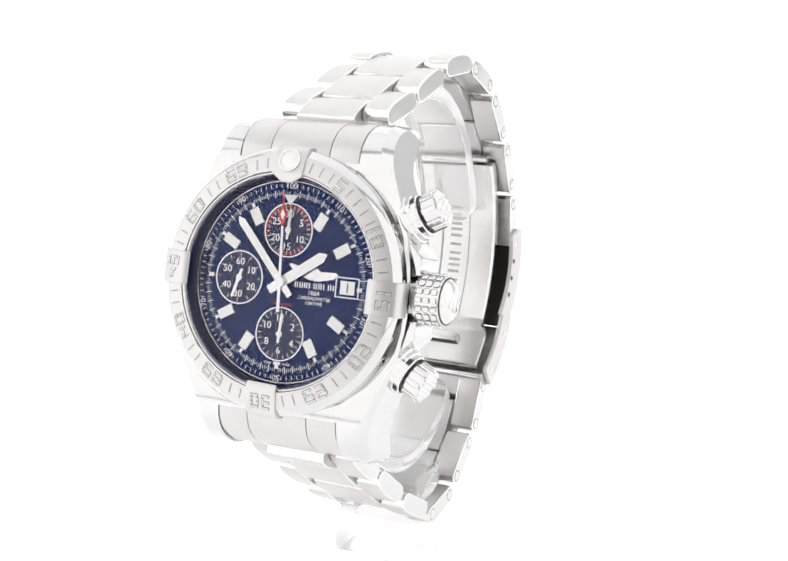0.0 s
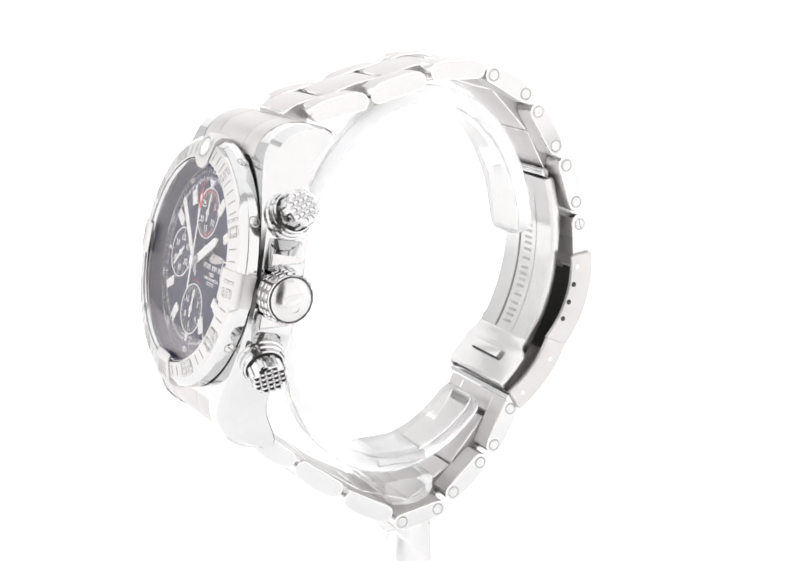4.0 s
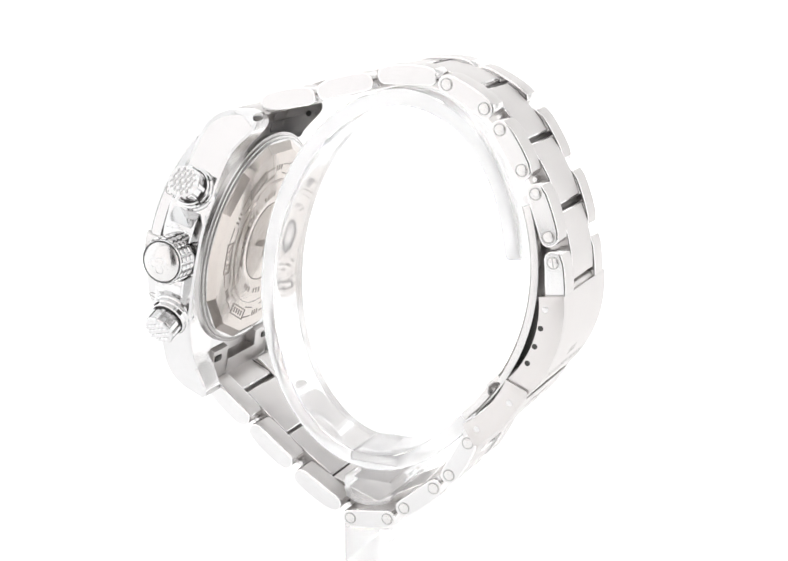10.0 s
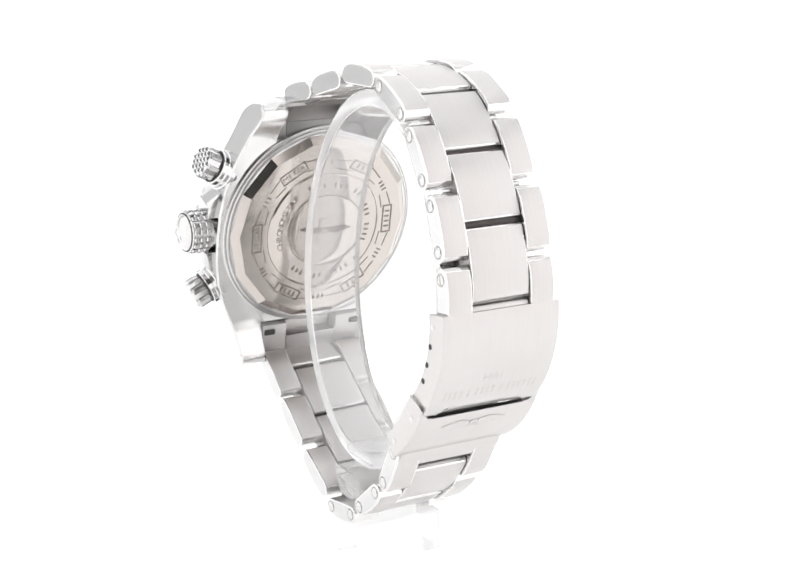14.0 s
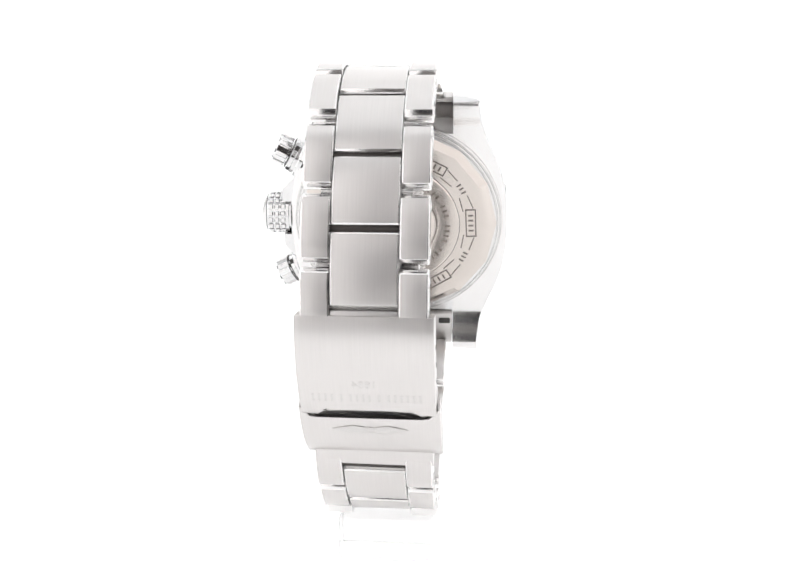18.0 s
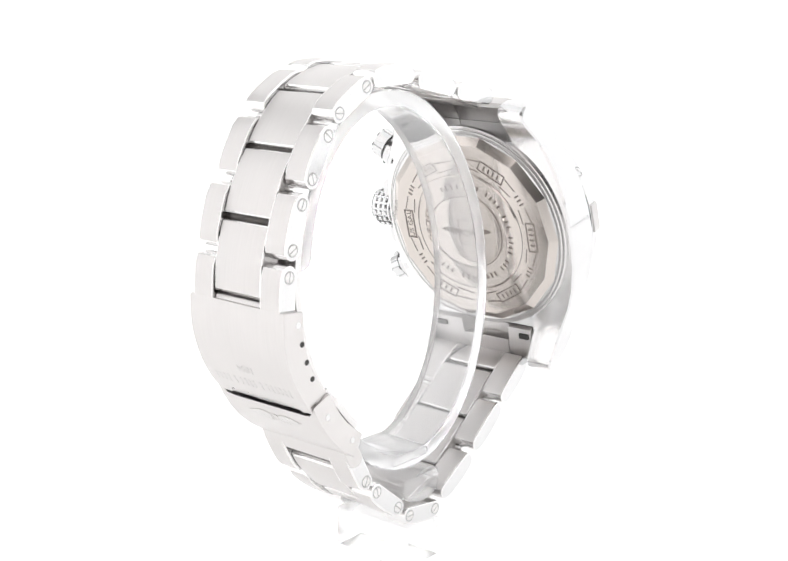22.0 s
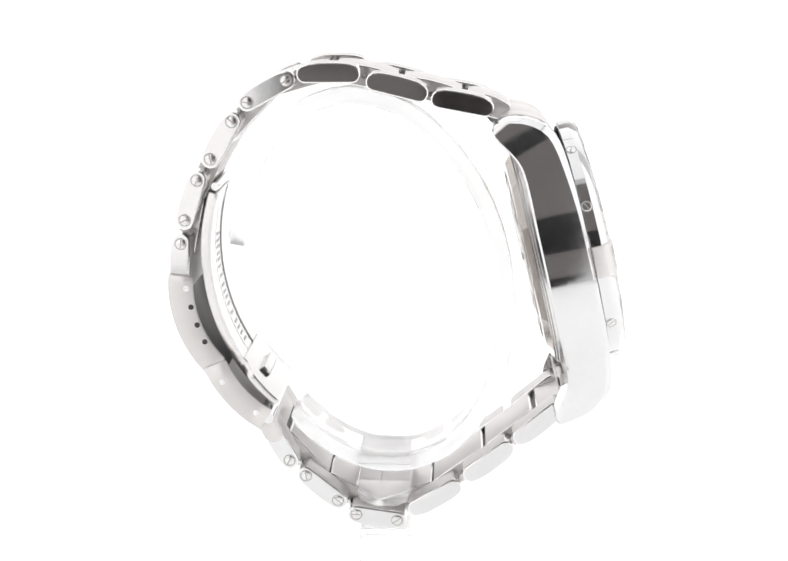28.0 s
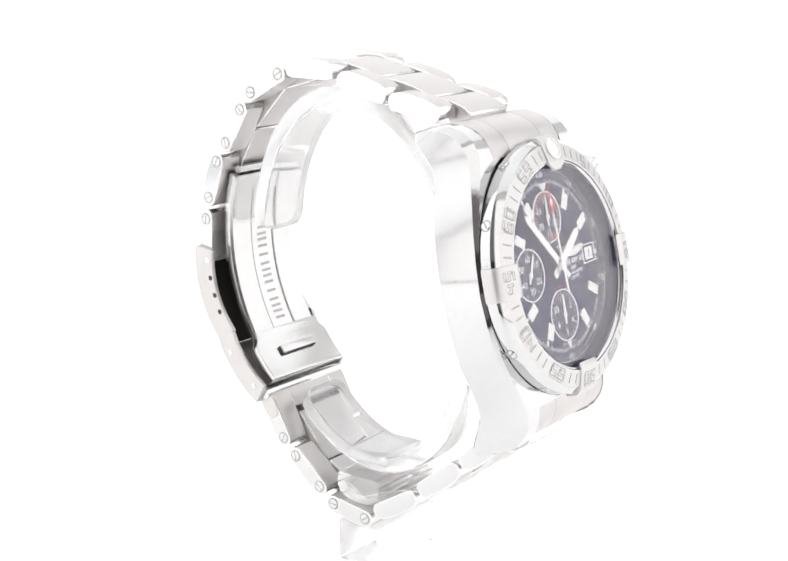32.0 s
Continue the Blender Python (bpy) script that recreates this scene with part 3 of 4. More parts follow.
def crown_build():
    at = CASE @ move(0, -0.45, -5.1)
    stem = lathe([(0, 20.5), (3.5, 20.5), (3.5, 22.4), (3.9, 22.4), (3.9, 23.0), (0, 23.0)], 48, False, "x")
    crown = part("crown", merge([stem, lathe([(0, 22.9), (3.95, 22.9), (3.95, 26.6), (3.75, 26.9), (0, 26.9)], 48, False, "x")]), POLISHED, watch, "large knurled steel crown", at)
    part("crown_cap", lathe([(0, 28.15), (1.8, 28.0), (3.0, 27.6), (3.55, 27.0), (3.5, 26.8), (0, 26.8)], 48, False, "x"), SATIN, crown, "domed crown cap", at)
    # ring darkened as the shade between cap and crown
    part("cap_groove_shade", lathe([(3.5, 26.6), (3.8, 26.6), (3.8, 26.96), (3.5, 26.96)], 48, True, "x"), HOLE_SHADE, crown, "dark ring painted as groove shade round the cap", at)
    oval = lambda a, b, lean: placed(lathe([(0.72, 0), (1.0, 0), (0.93, 0.16), (0.79, 0.16)], 28), spin(lean) @ Matrix.Diagonal((a, b, 1, 1)))
    part("crown_emblem", placed(merge([oval(1.0, 1.9, 22), placed(oval(0.85, 0.85, 0), Matrix.Translation((-1.1, -0.55, 0)))]),
         Matrix.Translation((27.95, 0, 0.15)) @ Matrix.Rotation(radians(90), 4, "Y") @ spin(90)), POLISHED, crown, "raised oval emblem on the crown", at)
    stud = finish(box(-0.5, 0.5, -0.5, 0.5, -0.1, 0.36, 0.17, 1), POLISHED)
    for k in range(18):
        for j in range(3):
            piece("knurl", stud, crown, at @ move(23.5 + j * 1.25, 0, 0, 20.0 * k) @ move(0, 0, 3.95))
    for s in (1, -1):
        line = [(18.5, 3.6 * s - 0.45), (23.3, 3.6 * s - 0.45), (23.3, 6.3 * s - 0.45), (20.9, 8.7 * s - 0.45), (18.5, 8.9 * s - 0.45)]
        bm = flat(line if s > 0 else line[::-1], -8.0, -2.4)
        for v in bm.verts:
            v.co.x -= (v.co.z + 5.2) * 0.115       # the same draft as the flank
        soften(bm, 0.2, 2, 30)
        part("crown_guard", bm, POLISHED, body, "polished guard beside the crown", CASE)


def pusher_build(sy):
    at = CASE @ move(17.4, sy * 10.6, -5.35, 0, 0, sy * 27)
    collar = lathe([(0, -2.5), (3.5, -2.5), (3.5, 1.7), (4.0, 2.1), (4.0, 2.9), (3.75, 3.15), (3.75, 3.8), (3.45, 4.0), (3.45, 4.7), (3.1, 4.95), (0, 4.95)], 48, False, "x")
    ob = part("pusher", collar, POLISHED, watch, "screwed polished steel pusher with studded head", at)
    drum = lathe([(0, 4.4), (2.5, 4.4), (2.5, 5.4), (2.95, 5.5), (2.95, 7.85), (2.7, 8.1), (0, 8.1)], 12, False, "x")
    part("pusher_head", drum, POLISHED, ob, "twelve-sided pusher head", at, 20)
    # two dark rings paint the shade at the head and under the collar
    part("head_groove_shade", lathe([(2.55, 4.6), (3.2, 4.6), (3.2, 4.99), (2.55, 4.99)], 40, True, "x"), HOLE_SHADE, ob, "dark ring painted as groove shade round the head", at)
    part("collar_groove_shade", lathe([(3.3, 1.72), (3.93, 1.72), (3.93, 2.06), (3.3, 2.06)], 40, True, "x"), HOLE_SHADE, ob, "dark ring painted as groove shade under the collar", at)
    flute = finish(box(-1.25, 1.25, -0.46, 0.46, -0.2, 0.35, 0.14, 1), POLISHED)
    for k in range(8):
        piece("flute", flute, ob, at @ move(6.55, 0, 0, 45.0 * k) @ move(0, 0, 2.8))
    # notches are dark boxes, their shade put into the colour
    notch = finish(box(-0.35, 0.35, -0.5, 0.5, -0.2, 0.12), HOLE_SHADE)
    for k in range(4):
        piece("collar_notch", notch, ob, at @ move(4.3, 0, 0, 45 + 90.0 * k) @ move(0, 0, 3.43))
    stud = bmesh.new()
    base = [stud.verts.new((0, y, z)) for y, z in ((-0.5, -0.5), (0.5, -0.5), (0.5, 0.5), (-0.5, 0.5))]
    top = [stud.verts.new((0.34, y, z)) for y, z in ((-0.2, -0.2), (0.2, -0.2), (0.2, 0.2), (-0.2, 0.2))]
    for i in range(4):
        stud.faces.new((base[i], base[(i + 1) % 4], top[(i + 1) % 4], top[i]))
    stud.faces.new(top)
    stud.faces.new(base[::-1])
    me = finish(stud, POLISHED, 10)
    for i in range(-3, 4):
        for j in range(-3, 4):
            y, z = i * 1.04, j * 1.04
            if math.hypot(y, z) < 2.4:
                piece("stud", me, ob, at @ move(8.09, 0, 0, 30) @ move(0, y, z))


crown_build()
pusher_build(1)
pusher_build(-1)


def case_back():
    rim = part("case_back", lathe([(0, -9.0), (20.95, -9.0), (20.95, -9.7), (20.6, -9.85), (20.35, -9.85), (20.35, -10.1), (19.95, -10.25), (19.75, -10.25), (19.75, -10.45), (0, -10.45)], 96, False),
               SATIN, watch, "round screwed steel case back", CASE, 24)
    for r, z in ((20.62, -9.82), (20.37, -9.9), (20.0, -10.22), (19.77, -10.3)):
        part("rim_line", lathe([(r, z - 0.07), (r + 0.06, z - 0.07), (r + 0.06, z + 0.07), (r, z + 0.07)], 72), ENGRAVED, rim, "fine dark turned line", CASE)
    inner = CASE @ move(0, 0, 1.8)
    cone = lathe([(19.8, -12.2), (18.2, -13.3), (16.6, -13.5), (0, -13.5), (0, -12.2)], 14, False)
    part("faceted_ring", cone, BACKSTEEL, rim, "fourteen-sided polished bevel", inner, 8)
    part("lettered_ring", lathe([(7.5, -13.4), (7.75, -13.5), (8.1, -13.62), (10, -13.74), (12.0, -13.70), (12.5, -13.4)], 72, False), BACKSTEEL, rim, "slightly raised ring with lettering", inner, 20)
    part("centre_disc", lathe([(0, -13.86), (3.0, -13.83), (5.5, -13.72), (7.2, -13.56), (7.6, -13.4)], 72, False), BACKSTEEL, rim, "polished domed centre disc", inner, 30)
    part("engraved_circle", lathe([(7.6, -13.58), (7.78, -13.58), (7.78, -13.4), (7.6, -13.4)], 72), BACKETCH, rim, "engraved ring", inner)
    part("engraved_circle", lathe([(12.3, -13.53), (12.42, -13.53), (12.42, -13.4), (12.3, -13.4)], 72), BACKETCH, rim, "engraved ring", inner)
    flip = inner @ Matrix.Rotation(radians(180), 4, "Y")
    for i, ch in enumerate("CHRONOMETRE"):
        part("engraved_letter", lettering(ch, 1.15, 0.05), BACKETCH, rim, m=flip @ spin(108 - i * 6.4) @ move(0, 9.9, 13.75))
    bar = finish(box(-0.2, 0.2, -0.5, 0.5, 0, 0.05), BACKETCH)
    for i in range(13, 52):
        if i % 9 not in (3, 8):
            piece("engraved_bar", bar, rim, flip @ spin(108 - i * 6.4) @ move(0, 9.9, 13.72))
    # conversion plates round the rim, tied by lines
    plate = [(-2.9, -0.95), (2.9, -0.95), (2.9, 0.95), (-2.9, 0.95)]
    sides = [(0, 1), (1, 2), (2, 3), (3, 0)]
    frame_bm = merge([box(min(plate[a][0], plate[b][0]) - 0.13, max(plate[a][0], plate[b][0]) + 0.13, min(plate[a][1], plate[b][1]) - 0.13, max(plate[a][1], plate[b][1]) + 0.13, 0, 0.05) for a, b in sides])
    frame_me = finish(frame_bm, BACKETCH)
    link_me = finish(box(-1.5, 1.5, -0.11, 0.11, 0, 0.04), BACKETCH)
    short = finish(box(-0.17, 0.17, -0.5, 0.5, 0, 0.05), BACKETCH)
    for k in range(6):
        a = 32 + 60.0 * k
        at = flip @ spin(a)
        piece("engraved_frame", frame_me, rim, at @ move(0, 14.6, 13.52))
        if k < 2:
            part("engraved_word", placed(lettering(("METER", "US GAL")[k], 1.05, 0.05), Matrix.Diagonal((1.15, 1, 1, 1))), BACKETCH, rim, "engraved unit name", at @ move(0, 14.6, 13.52))
        else:
            for j in range(4):
                piece("engraved_bar", short, rim, at @ move((j - 1.5) * 1.1, 14.6, 13.52))
        for j in range(3):
            piece("engraved_bar", short, rim, flip @ spin(a - 30 + (j - 1) * 3.4) @ move(0, 14.9, 13.5))
        for s, r, tilt in ((1, 15.3, 4), (-1, 15.3, -4), (1, 13.4, -5), (-1, 13.4, 5)):
            piece("engraved_line", link_me, rim, flip @ spin(a + s * 17.5) @ move(0, r, 13.5, 0, 0, tilt))
    wing = [(0.9, -0.3), (2.6, -0.55), (5.4, 0.3), (4.0, 1.0), (0.9, 0.75)]
    emblem = [flat(wing, 0, 0.05), flat([(-x, y) for x, y in wing][::-1], 0, 0.05), lathe([(0.55, 0), (0.8, 0), (0.8, 0.06), (0.55, 0.06)], 24),
              box(-1.6, -1.3, -2.6, 3.0, 0, 0.05), box(-1.3, 0.6, -2.6, -2.35, 0, 0.05), box(-1.3, 0.4, 2.75, 3.0, 0, 0.05)]
    part("engraved_emblem", placed(merge(emblem), Matrix.Translation((0, 0, 13.81))), BACKETCH, rim, "engraved winged emblem", flip)


case_back()


# ---- bracelet ----
THICK = 3.2
TOP_PINS = [((-17.6, -5.3), (-10.2, -3.9)), ((-6.3, -2.75), (1.0, -0.95)), ((5.4, 0.45), (12.9, 0.45)), ((16.45, -0.65), (23.2, -4.4)),
            ((26.0, -7.75), (29.95, -14.3)), ((32.45, -18.1), (34.85, -25.2))]
LOW_PINS = [((-30.9, -60.3), (-25.2, -65.1)), ((-21.9, -67.9), (-16.3, -72.3)), ((-12.5, -75.4), (-6.2, -79.2)), ((-2.4, -81.7), (5.1, -80.6)),
            ((8.5, -77.9), (14.3, -73.1)), ((17.3, -70.1), (20.85, -63.5))]


def skew(y):
    """The bracelet lies a little askew on its ring."""
    return 0.25 - 0.019 * y


def link_outline(length, thick, crown_h=0.28, corner=0.92):
    """A link from the side, (y along, z outwards): rounded ends and a gently bowed outer face."""
    h, t = length / 2, thick / 2
    if corner < 0.9:
        c = t * corner
        ring = [(1, -1), (1, 1), (-1, 1), (-1, -1)]
        pts = []
        for sy, sz in ring:
            sweep_from = math.atan2(sz, sy) - radians(45)
            for k in range(4):
                a = sweep_from + radians(30 * k)
                pts.append((sy * (h - c) + c * math.cos(a), sz * (t - c) + c * math.sin(a)))
            if (sy, sz) == (1, 1):
                pts += [(h * 0.6, t + crown_h * 0.62), (h * 0.3, t + crown_h * 0.9), (0, t + crown_h), (-h * 0.3, t + crown_h * 0.9), (-h * 0.6, t + crown_h * 0.62)]
        return pts
    r = t * 0.92
    pts = []
    for k in range(7):
        a = radians(-90 + 30 * k)
        pts.append((h - r + r * math.cos(a), r * math.sin(a) * t / r))
    pts += [(h * 0.6, t + crown_h * 0.62), (h * 0.3, t + crown_h * 0.9), (0, t + crown_h), (-h * 0.3, t + crown_h * 0.9), (-h * 0.6, t + crown_h * 0.62)]
    for k in range(7):
        a = radians(90 + 30 * k)
        pts.append((-h + r + r * math.cos(a), r * math.sin(a) * t / r))
    return pts


def along(a, b, x, out):
    """Pose of a link from point a to point b of the bracelet's loop; out tells the outer side."""
    d = Vector((0, b[0] - a[0], b[1] - a[1])).normalized()
    up = Vector((0, -d.z, d.y)) * out
    if out < 0:
        d = -d
    m = Matrix((Vector((1, 0, 0)), d, up)).transposed().to_4x4()
    m.translation = Vector((x, (a[0] + b[0]) / 2, (a[1] + b[1]) / 2 + LIFT)) * MM
    return m @ Matrix.Rotation(0.019 * d.y, 4, "Z")      # each link follows the askew loop


def mid(pair):
    return ((pair[0][0] + pair[1][0]) / 2, (pair[0][1] + pair[1][1]) / 2)


OUTER_W = 4.75
outer_me = finish(prism(link_outline(11.15, THICK, 0.38), -OUTER_W / 2, OUTER_W / 2, 0.28, 2, 1, 2), [BRUSHED, POLISHED, BRIGHTSTEEL], 28)
pin_me = finish(lathe([(0, 0.13), (0.7, 0.12), (0.88, 0.06), (0.95, -0.06), (0.95, -0.4), (0, -0.4)], 24, False, "x"), SATIN)
groove_me = finish(lathe([(0.95, 0.02), (1.12, 0.02), (1.12, -0.2), (0.95, -0.2)], 20, True, "x"), ENGRAVED)
slot_me = finish(box(0.02, 0.136, -0.1, 0.1, -0.85, 0.85), ENGRAVED)


# rods added in the slits between centre links, near black for their shade
rod_me = finish(lathe([(0, -8), (0.7, -8), (0.7, 8), (0, 8)], 14, False, "x"), DARK_STEEL_AND_SHADE)

# thin satin rods added to fill the gaps between outer links
side_rod_me = finish(lathe([(0, -7.4), (0.42, -7.4), (0.42, 7.4), (0, 7.4)], 12, False, "x"), SATIN)


def loop(pins, out, pinned, first):
    for i, (a, b) in enumerate(pins):
        x = skew((a[0] + b[0]) / 2) + (0.25 if pins is LOW_PINS else 0)
        for s in (1, -1):
            m = along(a, b, x + s * 7.93, out)
            link = piece("outer_link", outer_me, watch, m, "brushed outer bracelet link with polished flank")
            if i in pinned:
                for k, p in enumerate((a, b)):
                    at = move(x + skew(p[0]) - skew((a[0] + b[0]) / 2) + s * 10.31, p[0], p[1] + LIFT, 37.0 * (i * 2 + k) + 15) @ (Matrix() if s > 0 else Matrix.Rotation(math.pi, 4, "Z"))
                    pin = piece("link_screw" if s < 0 else "link_pin", pin_me, link, at)
                    piece("pin_groove", groove_me, pin, at)
                    if s < 0:
                        piece("screw_slot", slot_me, pin, at)
    stops = [first] + [mid(p) for p in pins]
    for p in stops[1:]:
        piece("gap_rod", rod_me, watch, move(skew(p[0]), p[0], p[1] + LIFT), "steel rod set in a gap between bracelet links")
    for (_, p), (q, _) in zip(pins, pins[1:]):
        y, z = (p[0] + q[0]) / 2, (p[1] + q[1]) / 2
        piece("gap_rod", side_rod_me, watch, move(skew(y), y, z + LIFT), "steel rod set in a gap between bracelet links")
    for a, b in zip(stops, stops[1:]):
        length = math.hypot(b[0] - a[0], b[1] - a[1]) - 0.5
        x = skew((a[0] + b[0]) / 2) + (0.25 if pins is LOW_PINS else 0)
        part("centre_link", prism(link_outline(length, THICK, 0.5, 0.4), -5.45, 5.45, 0.2, 2, 0, 1), [BRUSHED, BRIGHTSTEEL], watch, "brushed centre bracelet link", along(a, b, x, out), 28)
    return stops[-1]


def case_point(y, z):
    v = CASE @ (Vector((0, y, z)) * MM)
    return v.y / MM, v.z / MM - LIFT


loop(TOP_PINS, 1, (3, 4, 5), case_point(26.3, -8.6))
loop(LOW_PINS, -1, (3, 4, 5), case_point(-27.9, -8.6))

for sy in (1, -1):
    plate = [(27.2, -10.4), (26.0, -10.9), (20.3, -10.5), (19.95, -9.6)]
    tongue = [(27.2, -10.4), (26.0, -10.9), (23.1, -10.9), (22.9, -8.6), (20.85, -8.4)]
    line = [(20.85, -1.7), (22.7, -2.0), (24.2, -2.75), (25.5, -4.0), (26.5, -5.6), (27.3, -7.4), (27.6, -9.1), (27.2, -10.4), (26.3, -10.6), (25.9, -9.6),
            (25.8, -7.6), (24.9, -5.6), (23.6, -4.2), (22.2, -3.3), (20.85, -3.0)]
    if sy < 0:
        line, cheek = line[:7] + tongue, line[:7] + plate
    else:
        line = cheek = [(y + 0.6 * min(1.0, max(0.0, (y - 22.0) / 3)), z) for y, z in line]
    line, cheek = ([(y * 0.985 * sy - 0.8, z) for y, z in each] for each in (line, cheek))
    end = part("end_link", prism(line, -5.45, 5.45, 0.12, 2), BRUSHED, watch, "brushed end link between the lugs", CASE, 40)
    for s in (1, -1):
        x0, x1 = sorted((s * 5.55, s * 10.85))
        wing = part("end_link_cheek", prism(cheek, x0, x1, 0.12, 2), BRUSHED, end, m=CASE, crease=40)
        if sy < 0:
            # near-black box for the shaded inside of the hole
            part("bar_hole", box(s * 9.3 - 1.2, s * 9.3 + 1.2, -22.9, -21.7, -10.9, -10.2, 0.3), HOLE_SHADE, wing, "dark plug painted as the shaded hole of the end link", CASE)


# ---- clasp ----
def u_section(w, depth, wall):
    """A channel open to the inside, (x, depth)."""
    xs = [w * k for k in (-1, -0.86, -0.78, -0.70, -0.62, -0.3, 0, 0.3, 0.62, 0.70, 0.78, 0.86, 1)]
    return [(x, 0) for x in xs] + [(w, depth), (w - wall, depth), (w - wall, wall)] + [(x, wall) for x in xs[-2:0:-1]] + [(-w + wall, wall), (-w + wall, depth), (-w, depth)]


def clasp():
    x = skew(34)
    at = move(x, 0, LIFT)
    arc = arc_of((38.1, -34.9), (37.1, -44.5), (31.6, -53.6))
    notch = lambda px, d, u: -0.085 * min(1.0, max(0.0, (8.4 - abs(px)) / 1.8)) if u > 0.99 and d < 2 else 0.0
    cover = part("clasp_cover", soften(sweep(u_section(11.25, 4.5, 0.9), arc, 16, notch), 0.2, 2, 50), BRUSHED, watch, "curved brushed steel clasp cover", at, 35)
    cy, cz, rad, a0, a1 = arc
    # dark discs on the side wall stand for shaded holes
    bore = finish(lathe([(0, 0.02), (0.5, 0.02), (0.5, -0.5), (0, -0.5)], 16, False, "x"), HOLE_SHADE)
    dimple = finish(lathe([(0, 0.06), (0.55, 0.03), (0.55, -0.5), (0, -0.5)], 16, False, "x"), POLISHED)
    for k, (y, z) in enumerate(((34.9, -37.4), (34.15, -40.8), (33.15, -44.1), (31.9, -47.2))):
        for s in (1, -1):
            m = move(x + s * 11.27, y, z + LIFT) @ (Matrix() if s > 0 else Matrix.Rotation(math.pi, 4, "Z"))
            piece("adjusting_hole" if k else "cover_rivet", bore if k else dimple, cover, m)

    def on_arc(arc, u, px, lift=0.0):
        cy, cz, rad, a0, a1 = arc
        a = a0 + (a1 - a0) * u
        d = Vector((0, math.cos(a), math.sin(a)))
        t = Vector((0, math.sin(a), -math.cos(a)))
        m = Matrix((Vector((-1, 0, 0)), t, d)).transposed().to_4x4()
        p = Vector((x + px, cy, cz + LIFT)) + d * (rad + lift)
        m.translation = p * MM
        return m

    # engraved bars and year on the cover, head down
    turned = Matrix.Rotation(math.pi, 4, "Z")
    thin = finish(box(-0.19, 0.19, -0.85, 0.85, -0.1, 0.03), SOFTETCH)
    for k in range(9):
        for dx in (-0.52, 0.52) if k not in (3, 6) else (0.0,):
            piece("engraved_bar", thin, cover, on_arc(arc, 0.755, (k - 4) * 2.08 + dx))
    part("engraved_year", lettering("1884", 1.45, 0.06), SOFTETCH, cover, "engraved year", on_arc(arc, 0.60, 0.4, 0.01) @ turned)

    flap_arc = arc_of((32.3, -52.2), (28.5, -58.4), (22.4, -63.6))
    lip = lambda px, d, u: 0.155 if u < 0.01 and d < 2 and abs(px) < 11 else 0.0
    flap = part("clasp_flap", soften(sweep(u_section(11.75, 4.4, 0.9), flap_arc, 5, lip), 0.2, 2, 50), BRUSHED, watch, "folding brushed safety flap of the clasp", at, 35)
    for y, z in ((28.9, -54.6), (22.9, -60.3)):
        for s in (1, -1):
            m = move(x + s * 11.77, y, z + LIFT) @ (Matrix() if s > 0 else Matrix.Rotation(math.pi, 4, "Z"))
            piece("flap_rivet", dimple, flap, m)
    wing = [(0.9, -0.8), (3.0, -1.3), (6.4, -0.3), (5.0, 0.5), (3.2, 0.9), (0.9, 1.0)]
    part("engraved_emblem", merge([flat(wing, -0.1, 0.04), flat([(-px, y) for px, y in wing][::-1], -0.1, 0.04), lathe([(0.55, -0.1), (0.85, -0.1), (0.85, 0.05), (0.55, 0.05)], 24)]),
         SOFTETCH, flap, "engraved winged emblem", on_arc(flap_arc, 0.36, 0.0, 0.0))

    # added sheet: the cover's shaded inside put into its colour
    part("inner_shade_plate", sweep([(-10.1, 2.2), (10.1, 2.2), (10.1, 2.7), (-10.1, 2.7)], (*arc[:4], arc[4] + (arc[4] - arc[3]) * 0.09), 12), DARK_STEEL_AND_SHADE, cover, "dark sheet added as the shade inside the clasp cover", at)
    part("clasp_mouth", prism(link_outline(5.6, 1.4, 0.0, 0.5), -10.2, 10.2), BRUSHED, cover, "steel plate in the mouth of the clasp", along((34.95, -31.6), (35.3, -37.5), x, 1))
    # short link that runs into the cover
    a, b = (35.75, -29.5), (36.15, -35.2)
    for s in (1, -1):
        m = along(a, (36.25, -36.6), x + s * 7.93, 1)
        link = piece("outer_link", outer_me, watch, m, "brushed outer link running into the clasp")
        at_pin = move(x + s * 10.3, a[0], a[1] + LIFT, 10) @ (Matrix() if s > 0 else Matrix.Rotation(math.pi, 4, "Z"))
        pin = piece("link_screw", pin_me, link, at_pin)
        piece("pin_groove", groove_me, pin, at_pin)
        piece("screw_slot", slot_me, pin, at_pin)
    c0, c1 = mid(TOP_PINS[-1]), (36.35, -34.3)
    part("centre_link", prism(link_outline(12.0, THICK, 0.5, 0.4), -5.45, 5.45, 0.2, 2, 0, 1), [BRUSHED, BRIGHTSTEEL], watch, "brushed centre bracelet link", along(c0, c1, x, 1), 28)
    part("centre_link", prism(link_outline(4.6, THICK - 0.5, 0.1, 0.4), -5.45, 5.45, 0.2, 2), BRUSHED, watch, "short centre link running into the clasp", along((36.15, -34.4), (36.35, -38.6), x, 1), 28)

